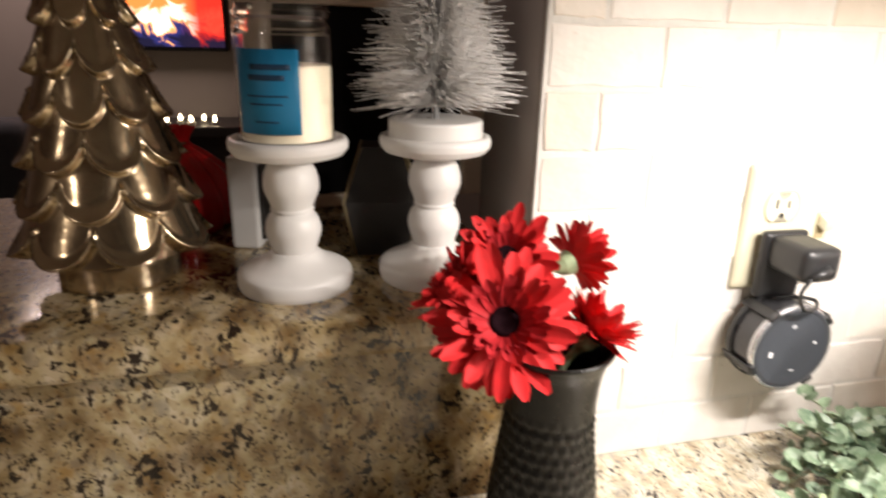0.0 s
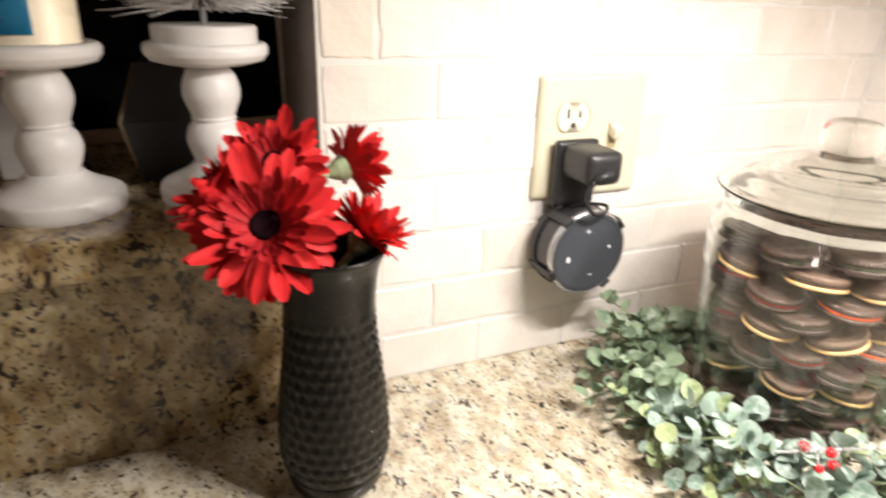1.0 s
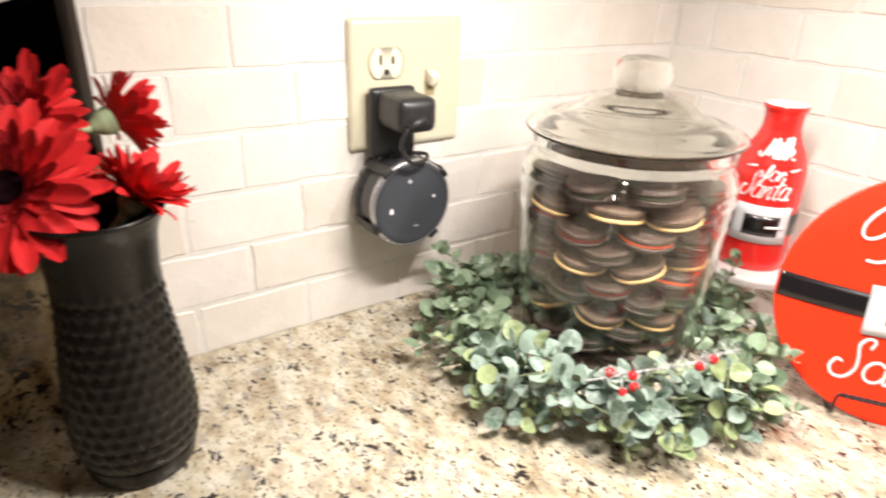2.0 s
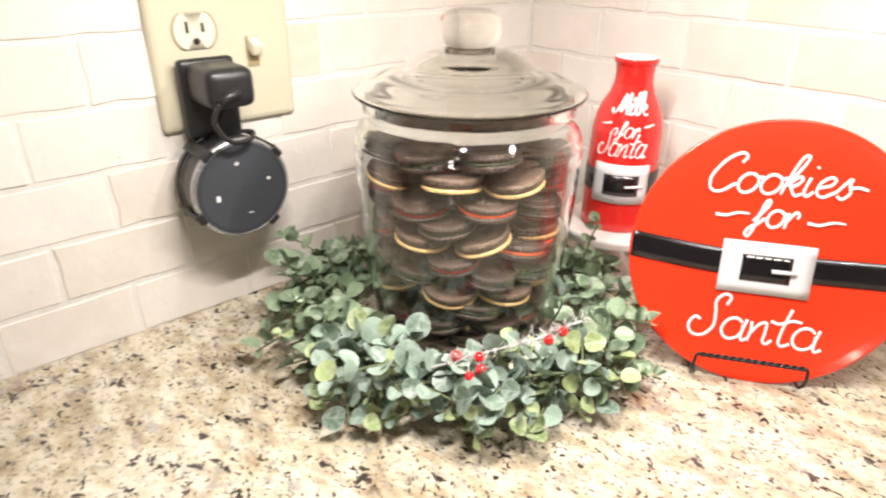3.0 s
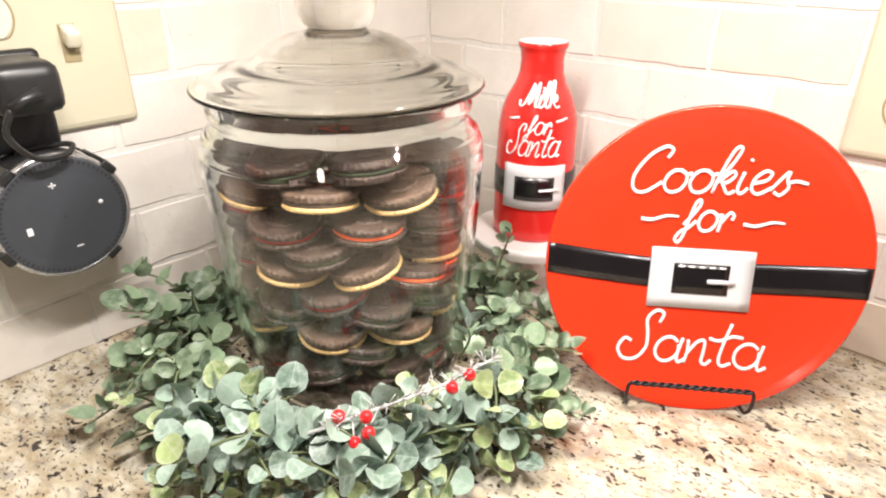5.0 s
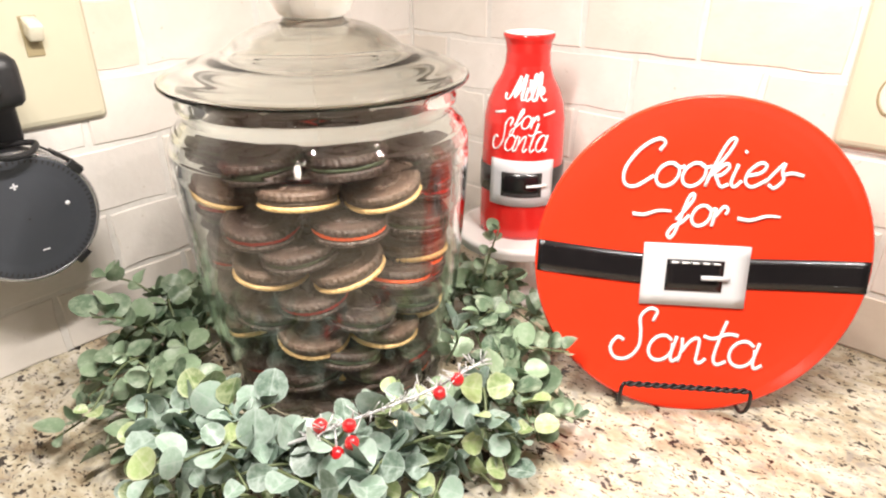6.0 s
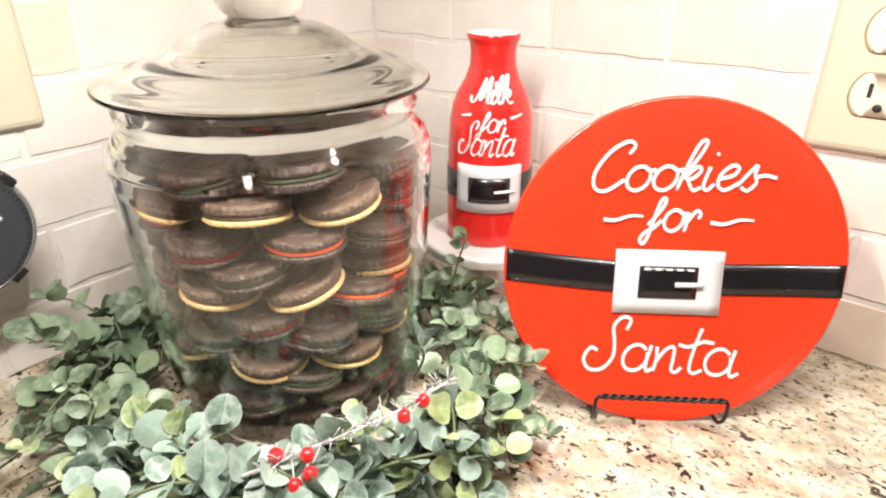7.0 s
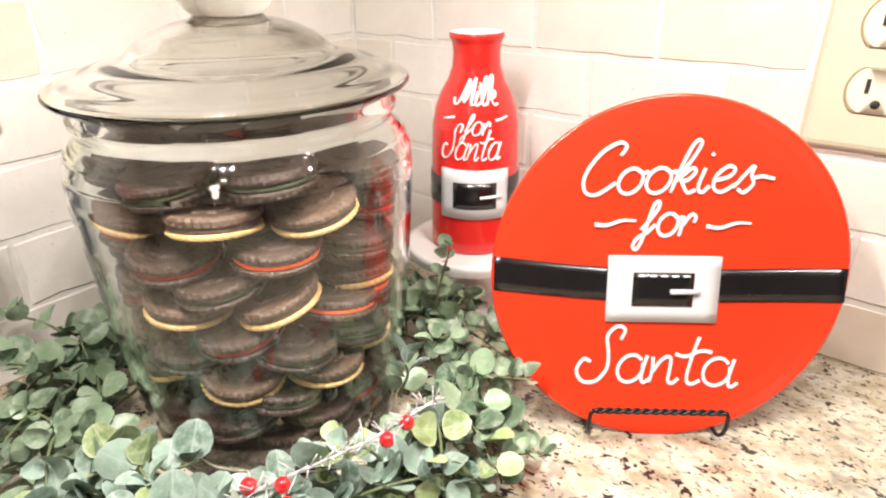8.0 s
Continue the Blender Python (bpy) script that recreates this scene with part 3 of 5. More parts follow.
pg = empty("power_plug", pose(0.0135, -0.4045, 1.1225, 0, 0, 0), "black power adapter with a short looped cable", "plug")
part("collar", box(0.010, 0.045, 0.062, 0.0045, (0.003, 0.000, -0.037), 3), M_BLACK, pg)
part("body", box(0.047, 0.037, 0.030, 0.0085, (0.0275, 0.000, -0.0070), 3), M_BLACK, pg)
part("cable_boot", tube([(0.046, 0.004, 0.007), (0.0535, 0.002, 0.006), (0.0555, -0.006, 0.004), (0.0535, -0.013, 0.000)], 0.0036, 10, taper=0.8), M_BLACK, pg)
part("cable", tube(spline([(0.0535, -0.013, 0.000), (0.051, -0.018, -0.015), (0.046, -0.006, -0.032), (0.040, 0.012, -0.035), (0.030, 0.020, -0.032), (0.018, 0.008, -0.033), (0.012, -0.006, -0.036), (0.006, -0.004, -0.043)], 6), 0.0019, 8), M_BLACK, pg)


# ---- cookie jar ----
JX, JY = 0.179, -0.272
jar = empty("cookie_jar", pose(JX, JY, C), "large clear glass cookie jar full of sandwich cookies", "jar")
outer = [(0.0, 0.0), (0.062, 0.0), (0.0680, 0.003), (0.0725, 0.010), (0.0765, 0.035), (0.0805, 0.065), (0.0845, 0.110), (0.0868, 0.145), (0.0875, 0.165), (0.0868, 0.174), (0.0840, 0.1815), (0.0795, 0.1865), (0.0775, 0.1895), (0.0778, 0.1920), (0.0798, 0.1940), (0.0800, 0.1975), (0.0782, 0.1995), (0.0775, 0.2030), (0.0765, 0.2050)]
inner = [(0.0730, 0.2050), (0.0725, 0.190), (0.0750, 0.1850), (0.0800, 0.1785), (0.0825, 0.1710), (0.0830, 0.160), (0.0822, 0.140), (0.0798, 0.110), (0.0758, 0.065), (0.0718, 0.035), (0.0680, 0.018), (0.0620, 0.013), (0.0, 0.012)]
TALL = 1.024
outer, inner = ([(r, z * TALL) for r, z in p] for p in (outer, inner))
body = part("body", lathe(outer + inner, 112), M_GLASS, jar, "clear glass body with ringed neck")
body.visible_shadow = False


def smooth_profile(p, steps):
    return [(q.x, q.y) for q in spline([(r, z, 0) for r, z in p], steps)]


# lid: knob, dome, and a flange with a thick rolled edge
lid_out = smooth_profile([(0.0, 0.2628), (0.012, 0.2622), (0.0195, 0.2590), (0.0230, 0.2525), (0.0228, 0.2455), (0.0200, 0.2405), (0.0170, 0.2380), (0.0178, 0.2366), (0.0230, 0.2354), (0.0330, 0.2326), (0.0430, 0.2276), (0.0495, 0.2222), (0.0530, 0.2203), (0.0640, 0.2176), (0.0750, 0.2143), (0.0835, 0.2108), (0.0866, 0.2088), (0.0872, 0.2070), (0.0862, 0.2054)], 5)
lid_in = smooth_profile([(0.0848, 0.2056), (0.0800, 0.2084), (0.0710, 0.2114), (0.0620, 0.2141), (0.0530, 0.2158), (0.0480, 0.2178), (0.0415, 0.2228), (0.0320, 0.2276), (0.0220, 0.2306), (0.0120, 0.2320), (0.0, 0.2324)], 5)
lid = part("lid", lathe([(r, z * TALL) for r, z in lid_out + lid_in], 112), M_LIDGLASS, jar, "flared clear glass lid")


def wafer(r, h):
    """A ridged biscuit disc with an embossed face."""
    bm = bmesh.new()
    rings = []
    n = 72
    for rr, z, amp in ((0.0, h, 0), (0.30, h, 0), (0.34, h + 0.0005, 0), (0.50, h + 0.0005, 0), (0.55, h, 0), (0.84, h, 0), (0.87, h + 0.0003, 0.0), (0.96, h + 0.0001, 0.007), (1.0, h * 0.72, 0.012), (1.0, h * 0.3, 0.012), (0.96, 0, 0), (0, 0, 0)):
        if rr == 0:
            rings.append([bm.verts.new((0, 0, z))])
        else:
            rings.append([bm.verts.new((r * rr * (1 + amp * math.cos(i * math.pi)) * math.cos(2 * math.pi * i / n), r * rr * (1 + amp * math.cos(i * math.pi)) * math.sin(2 * math.pi * i / n), z + (0.0004 if (0.86 < rr < 0.98 and i % 2) or (0.32 < rr < 0.52 and i % 8 < 4) else 0.0))) for i in range(n)])
    for a, b in zip(rings, rings[1:]):
        for i in range(n):
            j = (i + 1) % n
            if len(a) == 1:
                bm.faces.new((a[0], b[i], b[j]))
            elif len(b) == 1:
                bm.faces.new((a[i], b[0], a[j]))
            else:
                bm.faces.new((a[i], b[i], b[j], a[j]))
    bmesh.ops.recalc_face_normals(bm, faces=bm.faces[:])
    return bm


CK = 0.0214


def cookie(top_mat, fill_mat, low_mat, label):
    ob = empty("sandwich_cookie", pose(JX, JY, C + 0.1), label, "cookie", "cookies in the jar")
    part("wafer", wafer(CK, 0.0042), top_mat, ob, smooth=False, m=pose(0, 0, 0.0012))
    part("cream", lathe([(0, 0.0014), (CK * 0.90, 0.0014), (CK * 0.945, 0.0006), (CK * 0.945, -0.0008), (CK * 0.90, -0.0014), (0, -0.0014)], 32), fill_mat, ob)
    part("wafer", wafer(CK * (0.985 if low_mat is M_GOLDEN else 1.0), 0.0027 if low_mat is M_GOLDEN else 0.0032), low_mat, ob, smooth=False, m=pose(0, 0, -0.0012, 180))
    return ob


KINDS = {"g": cookie(M_CHOC, M_CREAM_G, M_CHOC, "dark chocolate sandwich cookie with green cream"),
         "r": cookie(M_CHOC, M_CREAM_R, M_CHOC, "dark chocolate sandwich cookie with red cream"),
         "o": cookie(M_CHOC, M_CREAM_O, M_CHOC, "dark chocolate sandwich cookie with orange cream"),
         "y": cookie(M_CHOC2, M_CHOC2, M_GOLDEN, "chocolate and golden wafer sandwich cookie")}
USED = {k: False for k in KINDS}


def place_cookie(kind, m):
    if not USED[kind]:
        USED[kind] = True
        KINDS[kind].matrix_basis = m
        return
    copy_thing(KINDS[kind], m)


rc = random.Random(11)


def wall_radius(h):
    for (r0, z0), (r1, z1) in zip(inner[::-1], inner[-2::-1]):
        if z0 <= h <= z1 and z1 > z0:
            return r0 + (r1 - r0) * (h - z0) / (z1 - z0)
    return 0.07


# bearing in degrees, height in mm, kind: the layer that leans against the front glass
FRONT = [(-74, 175, "g"), (-27, 176, "g"), (30, 168, "g"), (-112, 152, "y"), (-54, 160, "y"), (-9, 159, "y"), (-78, 141, "r"), (-29, 143, "o"), (16, 134, "g"), (-57, 129, "g"), (25, 112, "y"), (-77, 115, "y"), (-31, 116, "y"), (2, 104, "o"), (-52, 102, "r")]
FRONT += [(-84, 88, "g"), (-112, 68, "y"), (14, 82, "g"), (-55, 74, "y"), (-25, 88, "g"), (-8, 70, "y"), (-36, 59, "g"), (-100, 47, "r"), (-70, 46, "g"), (-14, 44, "g"), (14, 42, "r"), (-96, 27, "g"), (-78, 24, "g"), (20, 20, "g"), (-48, 22, "g"), (-116, 112, "r"), (-122, 90, "g"), (-128, 134, "g"), (-120, 172, "g"), (46, 150, "r"), (48, 92, "r"), (-124, 48, "g"), (-62, 46, "g"), (-30, 33, "g"), (-112, 26, "g"), (0, 30, "r")]
for deg, mm, kind in FRONT:
    h = mm / 1000 * TALL
    tilt = rc.uniform(2, 12)
    r = wall_radius(h) - CK * math.cos(radians(tilt)) - 0.0035
    a = radians(deg)
    place_cookie(kind, pose(JX + r * math.cos(a), JY + r * math.sin(a), C + h - 0.004) @ pose(0, 0, 0, 0, 0, deg) @ pose(0, 0, 0, rc.uniform(-12, 12), tilt, rc.uniform(0, 360)))
# two cookies that stand on edge at the foot of the glass, golden side out
for deg, mm, lean in ((-17, 34, 62), (-50, 24, 50)):
    a = radians(deg)
    r = wall_radius(mm / 1000) - 0.027
    place_cookie("y", pose(JX + r * math.cos(a), JY + r * math.sin(a), C + mm / 1000) @ pose(0, 0, 0, 0, 0, deg) @ pose(0, 0, 0, 0, 180 + lean, 0))
# the heap behind and inside
for layer in range(10):
    h = 0.022 + layer * 0.0135
    n = 6
    for i in range(n):
        deg = 35 + 20 * (layer % 2) + i * (200 / (n - 1)) - 10
        r = wall_radius(h) - CK - 0.004
        a = radians(deg)
        place_cookie("gryog"[rc.randrange(5)], pose(JX + r * math.cos(a), JY + r * math.sin(a), C + h) @ pose(0, 0, 0, 0, 0, deg) @ pose(0, 0, 0, rc.uniform(-7, 7), rc.uniform(2, 10), rc.uniform(0, 360)))
    for i in range(2):
        a = 2.6 * layer + math.pi * i
        place_cookie("gry"[rc.randrange(3)], pose(JX + 0.022 * math.cos(a), JY + 0.022 * math.sin(a), C + h) @ pose(0, 0, 0, rc.uniform(-6, 6), rc.uniform(-6, 6), rc.uniform(0, 360)))


# ---- eucalyptus wreath ----
wreath = empty("eucalyptus_wreath", pose(JX, JY, C), "artificial grey-green eucalyptus wreath with red berries round the jar", "wreath")
rw = random.Random(3)


def leaf_mesh(name, length, width, cup, material):
    """A round leaf from its stalk along +x: cupped, folded at the vein, with thickness at the rim."""
    bm = bmesh.new()
    n = 12
    rows = []
    for s in (1.0, 0.55):
        ring = []
        for i in range(n):
            a = 2 * math.pi * i / n
            x = length * (0.5 - 0.5 * math.cos(a)) if s == 1 else length * (0.5 - 0.5 * s * math.cos(a))
            y = width / 2 * s * math.sin(a) * (1 + 0.10 * math.cos(a))
            z = cup * ((2 * y / width) ** 2) + 0.10 * abs(y) - cup * 0.8 * (x / length) ** 2
            ring.append(bm.verts.new((x, y, z)))
        rows.append(ring)
    c = bm.verts.new((length * 0.5, 0, -cup * 0.2 - 0.0004))
    for i in range(n):
        j = (i + 1) % n
        bm.faces.new((rows[0][i], rows[0][j], rows[1][j], rows[1][i]))
        bm.faces.new((rows[1][i], rows[1][j], c))
    bmesh.ops.recalc_face_normals(bm, faces=bm.faces[:])
    me = bpy.data.meshes.new(name)
    bm.to_mesh(me)
    bm.free()
    for f in me.polygons:
        f.use_smooth = True
    me.materials.append(material)
    return me


LEAVES = [leaf_mesh("leaf", l, w, c, m) for m in (M_LEAF, M_LEAF, M_LEAFY) for l, w, c in ((0.0215, 0.0215, 0.003), (0.019, 0.0175, 0.004), (0.0235, 0.023, 0.0015), (0.016, 0.014, 0.003))]
leaf_poses, stems = [], []


def sprig(points, size, pairs, young=0.09):
    """A curved stem with pairs of round leaves set crosswise along it."""
    line = spline(points, 6)
    stems.append(line)
    total = len(line) - 1
    for k in range(pairs):
        u = (k + 0.6) / pairs * total
        i = min(int(u), total - 1)
        p = line[i].lerp(line[i + 1], u - i)
        d = (line[i + 1] - line[i]).normalized()
        side = d.cross(Vector((0, 0, 1)))
        side = side.normalized() if side.length > 0.01 else Vector((1, 0, 0))
        upv = side.cross(d).normalized()
        for sgn in (-1, 1):
            t = rw.uniform(0, 0.9) + (0.5 * math.pi if k % 2 else 0.0)
            out = (side * sgn * math.cos(t * 0.55) + upv * (0.35 + 0.5 * math.sin(t)) * (1 if sgn > 0 else 0.7) + d * rw.uniform(0.2, 0.7)).normalized()
            nrm = (d * rw.uniform(0.0, 0.9) + upv * rw.uniform(0.4, 1.2) + Vector((rw.uniform(-.6, .75), rw.uniform(-.75, .6), 0.15)))
            nrm = (nrm - out * nrm.dot(out)).normalized()
            y = nrm.cross(out)
            m = Matrix((out, y, nrm)).transposed().to_4x4()
            sc = size * rw.uniform(0.75, 1.12) * (1.0 - 0.35 * max(0, (k / pairs - 0.6)))
            at = p + out * 0.002
            if at.z + out.z * 0.02 * sc < 0.003:
                at.z = 0.004 - min(0, out.z * 0.02 * sc)
            leaf_poses.append((at, m, sc, rw.random() < young + (0.35 if k > pairs - 2 else 0)))


def ring_pt(deg, r, z):
    x, y = JX + r * math.cos(radians(deg)), JY + r * math.sin(radians(deg))
    return Vector((max(x, 0.016) - JX, min(y, -0.016) - JY, z))


# base ring, then sprigs that fan outwards and forwards round it
for turn in range(3):
    stems.append([ring_pt(a, 0.112 + 0.012 * math.sin(radians(a * 3 + turn * 120)), 0.012 + 0.006 * turn + 0.004 * math.sin(radians(a * 5 + turn * 90))) for a in range(0, 361, 6)])
for i in range(80):
    deg = i * 360 / 80 + rw.uniform(-3, 3)
    lift = rw.uniform(0.010, 0.048)
    inward = i % 3 == 0
    r0, r1 = (0.120, 0.094 + rw.uniform(0, 0.012)) if inward else (0.104, 0.142 + rw.uniform(-0.012, 0.022))
    sweep = rw.uniform(14, 34) * (1 if i % 2 else -1)
    if 175 < deg % 360 < 205 and not inward:
        r1 -= 0.022
    pts = [ring_pt(deg, r0, 0.012), ring_pt(deg + sweep * 0.5, (r0 + r1) / 2, 0.014 + lift * (0.7 if inward else 0.8)), ring_pt(deg + sweep, r1, 0.010 + lift * (0.85 if inward else rw.uniform(0.2, 0.9)))]
    front = 262 < deg % 360 < 345
    sprig(pts, rw.uniform(0.80, 1.05) if front else rw.uniform(0.66, 0.92), 5, 0.06 if front else 0.45)

# wispy outer sprigs with small pale leaves lying on the counter
for i in range(20):
    deg = 200 + i * 9.3 + rw.uniform(-4, 4)
    r1 = (0.172 if deg < 250 else 0.152) + rw.uniform(-0.014, 0.012)
    sweep = rw.uniform(5, 18) * (1 if i % 2 else -1)
    sprig([ring_pt(deg, 0.118, 0.014), ring_pt(deg + sweep * 0.5, (0.118 + r1) / 2, rw.uniform(0.012, 0.026)), ring_pt(deg + sweep, r1, rw.uniform(0.005, 0.022))], rw.uniform(0.55, 0.78), 5, 0.55)


def loc(x, y, z):
    return Vector((x - JX, y - JY, z - C))


# long sprigs that stand clear of the ring
sprig([loc(0.272, -0.285, 0.935), loc(0.305, -0.250, 0.945), loc(0.345, -0.222, 0.936)], 0.75, 6)
sprig([loc(0.258, -0.228, 0.940), loc(0.290, -0.214, 0.960), loc(0.322, -0.206, 0.968)], 0.7, 7, 0.4)
sprig([loc(0.230, -0.185, 0.945), loc(0.229, -0.168, 0.985), loc(0.231, -0.157, 1.012)], 0.7, 6, 0.5)
sprig([loc(0.250, -0.240, 0.945), loc(0.268, -0.252, 0.975), loc(0.275, -0.262, 0.992)], 0.85, 4)
sprig([loc(0.075, -0.330, 0.945), loc(0.048, -0.345, 0.975), loc(0.030, -0.362, 0.985)], 0.8, 5, 0.3)
sprig([loc(0.090, -0.350, 0.945), loc(0.078, -0.372, 0.972), loc(0.082, -0.392, 0.985)], 0.95, 5)
sprig([loc(0.110, -0.365, 0.940), loc(0.088, -0.388, 0.948), loc(0.074, -0.402, 0.940)], 0.75, 5, 0.6)
sprig([loc(0.196, -0.396, 0.938), loc(0.208, -0.374, 0.960), loc(0.222, -0.356, 0.968)], 1.0, 4)
sprig([loc(0.188, -0.402, 0.938), loc(0.184, -0.390, 0.958), loc(0.182, -0.376, 0.966)], 1.0, 4)

NEAR = 300
rest = bmesh.new()
order = sorted(range(len(leaf_poses)), key=lambda i: -(leaf_poses[i][0].x - leaf_poses[i][0].y + 2 * leaf_poses[i][0].z))
for rank, i in enumerate(order):
    at, m, sc, young = leaf_poses[i]
    me = LEAVES[(8 if young else rw.choice((0, 4))) + rw.randrange(4)]
    mm = Matrix.Translation(at) @ m @ Matrix.Scale(sc * 0.9, 4)
    if rank < NEAR:
        put("leaf", me, wreath, m=mm)
    else:
        tmp = bmesh.new()
        tmp.from_mesh(LEAVES[rw.randrange(4)])
        bmesh.ops.transform(tmp, matrix=mm, verts=tmp.verts[:])
        mt = bpy.data.meshes.new("t")
        tmp.to_mesh(mt)
        tmp.free()
        rest.from_mesh(mt)
        bpy.data.meshes.remove(mt)
tagged(part("foliage", rest, M_FOLIAGE, wreath), kind="stuff")
sb = bmesh.new()
for line in stems:
    tube(line, 0.0011, 5, sb, taper=0.6)
tagged(part("stem_tangle", sb, M_STEM, wreath), kind="stuff")

# frosted berry pick lying in the wreath
pick = empty("berry_pick", pose(0.005, -0.004, 0.0055), "frosted silver twig with shiny red berries lying in the wreath", "decoration")
main = spline([(0.243, -0.366, 0.958), (0.268, -0.340, 0.972), (0.290, -0.305, 0.981), (0.304, -0.272, 0.990)], 8)
tw = tube(main, 0.0010, 6, taper=0.7)
for k in range(110):
    i = rw.randrange(3, len(main) - 1)
    p = main[i]
    d = Vector((rw.uniform(-1, 1), rw.uniform(-1, 1), rw.uniform(-0.4, 1))).normalized()
    tube([p, p + d * rw.uniform(0.004, 0.011)], 0.00035, 4, tw)
part("twig", tw, M_TWIG, pick)
for k, (x, y, z) in enumerate(((0.255, -0.351, 0.968), (0.270, -0.344, 0.972), (0.276, -0.348, 0.967), (0.271, -0.354, 0.961), (0.295, -0.302, 0.980), (0.298, -0.291, 0.984))):
    r = 0.0038 if k else 0.0042
    b = part("berry", lathe([(0, -r), (r * 0.5, -r * 0.87), (r * 0.87, -r * 0.5), (r, 0), (r * 0.87, r * 0.5), (r * 0.5, r * 0.87), (r * 0.12, r * 1.02), (0, r * 0.93)], 18), M_BERRY, pick, m=pose(x, y, z, 30 + 40 * k, 25, 0))
    near = min(main, key=lambda q: (q - Vector((x, y, z))).length)
    part("stalk", tube([near, (near + Vector((x, y, z))) / 2 + Vector((0, 0, 0.001)), (x, y, z)], 0.0005, 5), M_TWIG, pick)


# ---- red plate on its easel ----
LEAN = radians(12)
TURN = radians(34)
U = Vector((math.cos(TURN), math.sin(TURN), 0))
NH = Vector((math.sin(TURN), -math.cos(TURN), 0))
NP = NH * math.cos(LEAN) + Vector((0, 0, math.sin(LEAN)))
VP = Vector((0, 0, math.cos(LEAN))) - NH * math.sin(LEAN)
PM = Matrix((U, VP, NP)).transposed().to_4x4()
PM.translation = Vector((0.3697, -0.1357, 1.0197))
RP = 0.1026


def face_z(u, v):
    """Depth of the plate's hollow below its rim."""
    r = min(1.0, math.hypot(u, v) / RP)
    return -0.0125 * (1 - r ** 3.2)


plate = empty("santa_plate", PM, "glossy red ceramic plate with belt and raised white lettering", "plate")
prof = [(0, face_z(0, 0))] + [(RP * k / 14, face_z(RP * k / 14, 0)) for k in range(1, 14)] + [(RP * 0.985, -0.0004), (RP, -0.0012), (RP * 0.985, -0.0035), (RP * 0.8, -0.0105), (0.055, -0.0165), (0.052, -0.0195), (0.045, -0.0185), (0.0, -0.0170)]
part("dish", lathe(prof, 96), M_RED, plate)


def sheet(u0, u1, nu, nv, lower, upper, warp, lift):
    """A thin raised band between two edges, laid on by warp."""
    bm = bmesh.new()
    grids = []
    for off in (lift, -0.0004):
        grid = []
        for i in range(nu + 1):
            u = u0 + (u1 - u0) * i / nu
            grid.append([bm.verts.new(warp(u, lower(u) + (upper(u) - lower(u)) * j / nv, off)) for j in range(nv + 1)])
        grids.append(grid)
    g, b = grids
    for i in range(nu):
        for j in range(nv):
            bm.faces.new((g[i][j], g[i + 1][j], g[i + 1][j + 1], g[i][j + 1]))
            bm.faces.new((b[i][j + 1], b[i + 1][j + 1], b[i + 1][j], b[i][j]))
        for j in (0, nv):
            bm.faces.new((g[i][j], b[i][j], b[i + 1][j], g[i + 1][j]))
    for i in (0, nu):
        for j in range(nv):
            bm.faces.new((g[i][j], g[i][j + 1], b[i][j + 1], b[i][j]))
    bmesh.ops.recalc_face_normals(bm, faces=bm.faces[:])
    return bm


def on_plate(u, v, lift=0.0006):
    return Vector((u, v, face_z(u, v) + lift))


BC = (0.0008, -0.0116)   # buckle centre


def belt_rise(u):
    """How far the painted belt climbs towards the rim, more on one side."""
    return (0.0098 if u < 0 else 0.0048) * (u / 0.1) ** 2


part("belt", sheet(-0.1010, 0.1010, 48, 4, lambda u: -0.0198 + belt_rise(u), lambda u: 0.0006 + belt_rise(u), on_plate, 0.0008), M_BELT, plate, "painted black belt")
for sgn in (-1, 1):
    for k in range(11):
        for vv in (-0.0158, -0.0030):
            u0 = BC[0] + sgn * (0.036 + 0.0054 * k)
            if abs(u0) < 0.095:
                part("stitch", sheet(u0 - 0.0016, u0 + 0.0016, 2, 1, lambda u: vv + belt_rise(u) - 0.0003, lambda u: vv + belt_rise(u) + 0.0003, on_plate, 0.0011), M_BELT, plate)
buckle = part("buckle", sheet(BC[0] - 0.0332, BC[0] + 0.0332, 8, 6, lambda u: BC[1] - 0.0206, lambda u: BC[1] + 0.0206, on_plate, 0.0016), M_SILVER, plate, "pale grey square buckle")
part("buckle_window", sheet(BC[0] - 0.0180, BC[0] + 0.0180, 6, 4, lambda u: BC[1] - 0.0104, lambda u: BC[1] + 0.0104, on_plate, 0.0021), M_BELT, buckle)
part("prong", tube([on_plate(BC[0] + 0.004, BC[1] - 0.001, 0.0034), on_plate(BC[0] + 0.012, BC[1] - 0.0008, 0.0036), on_plate(BC[0] + 0.0215, BC[1] - 0.001, 0.0030)], 0.0016, 8, flat=0.7), M_SILVER, buckle)
for k in range(5):
    part("stitch", sheet(BC[0] - 0.0150 + 0.0066 * k, BC[0] - 0.0112 + 0.0066 * k, 2, 1, lambda u: BC[1] + 0.0080, lambda u: BC[1] + 0.0090, on_plate, 0.0031), M_WHITE, buckle)
write("lettering", "Cookies", 0.1030, 0.0150, (-0.0540, 0.0450), on_plate, plate, M_WHITE, 0.00122, 0.20, 0.003)
write("lettering", "for", 0.0310, 0.0135, (-0.0145, 0.0210), on_plate, plate, M_WHITE, 0.00122, 0.20)
write("lettering", "Santa", 0.0925, 0.0170, (-0.0455, -0.0705), on_plate, plate, M_WHITE, 0.00126, 0.20, -0.001)
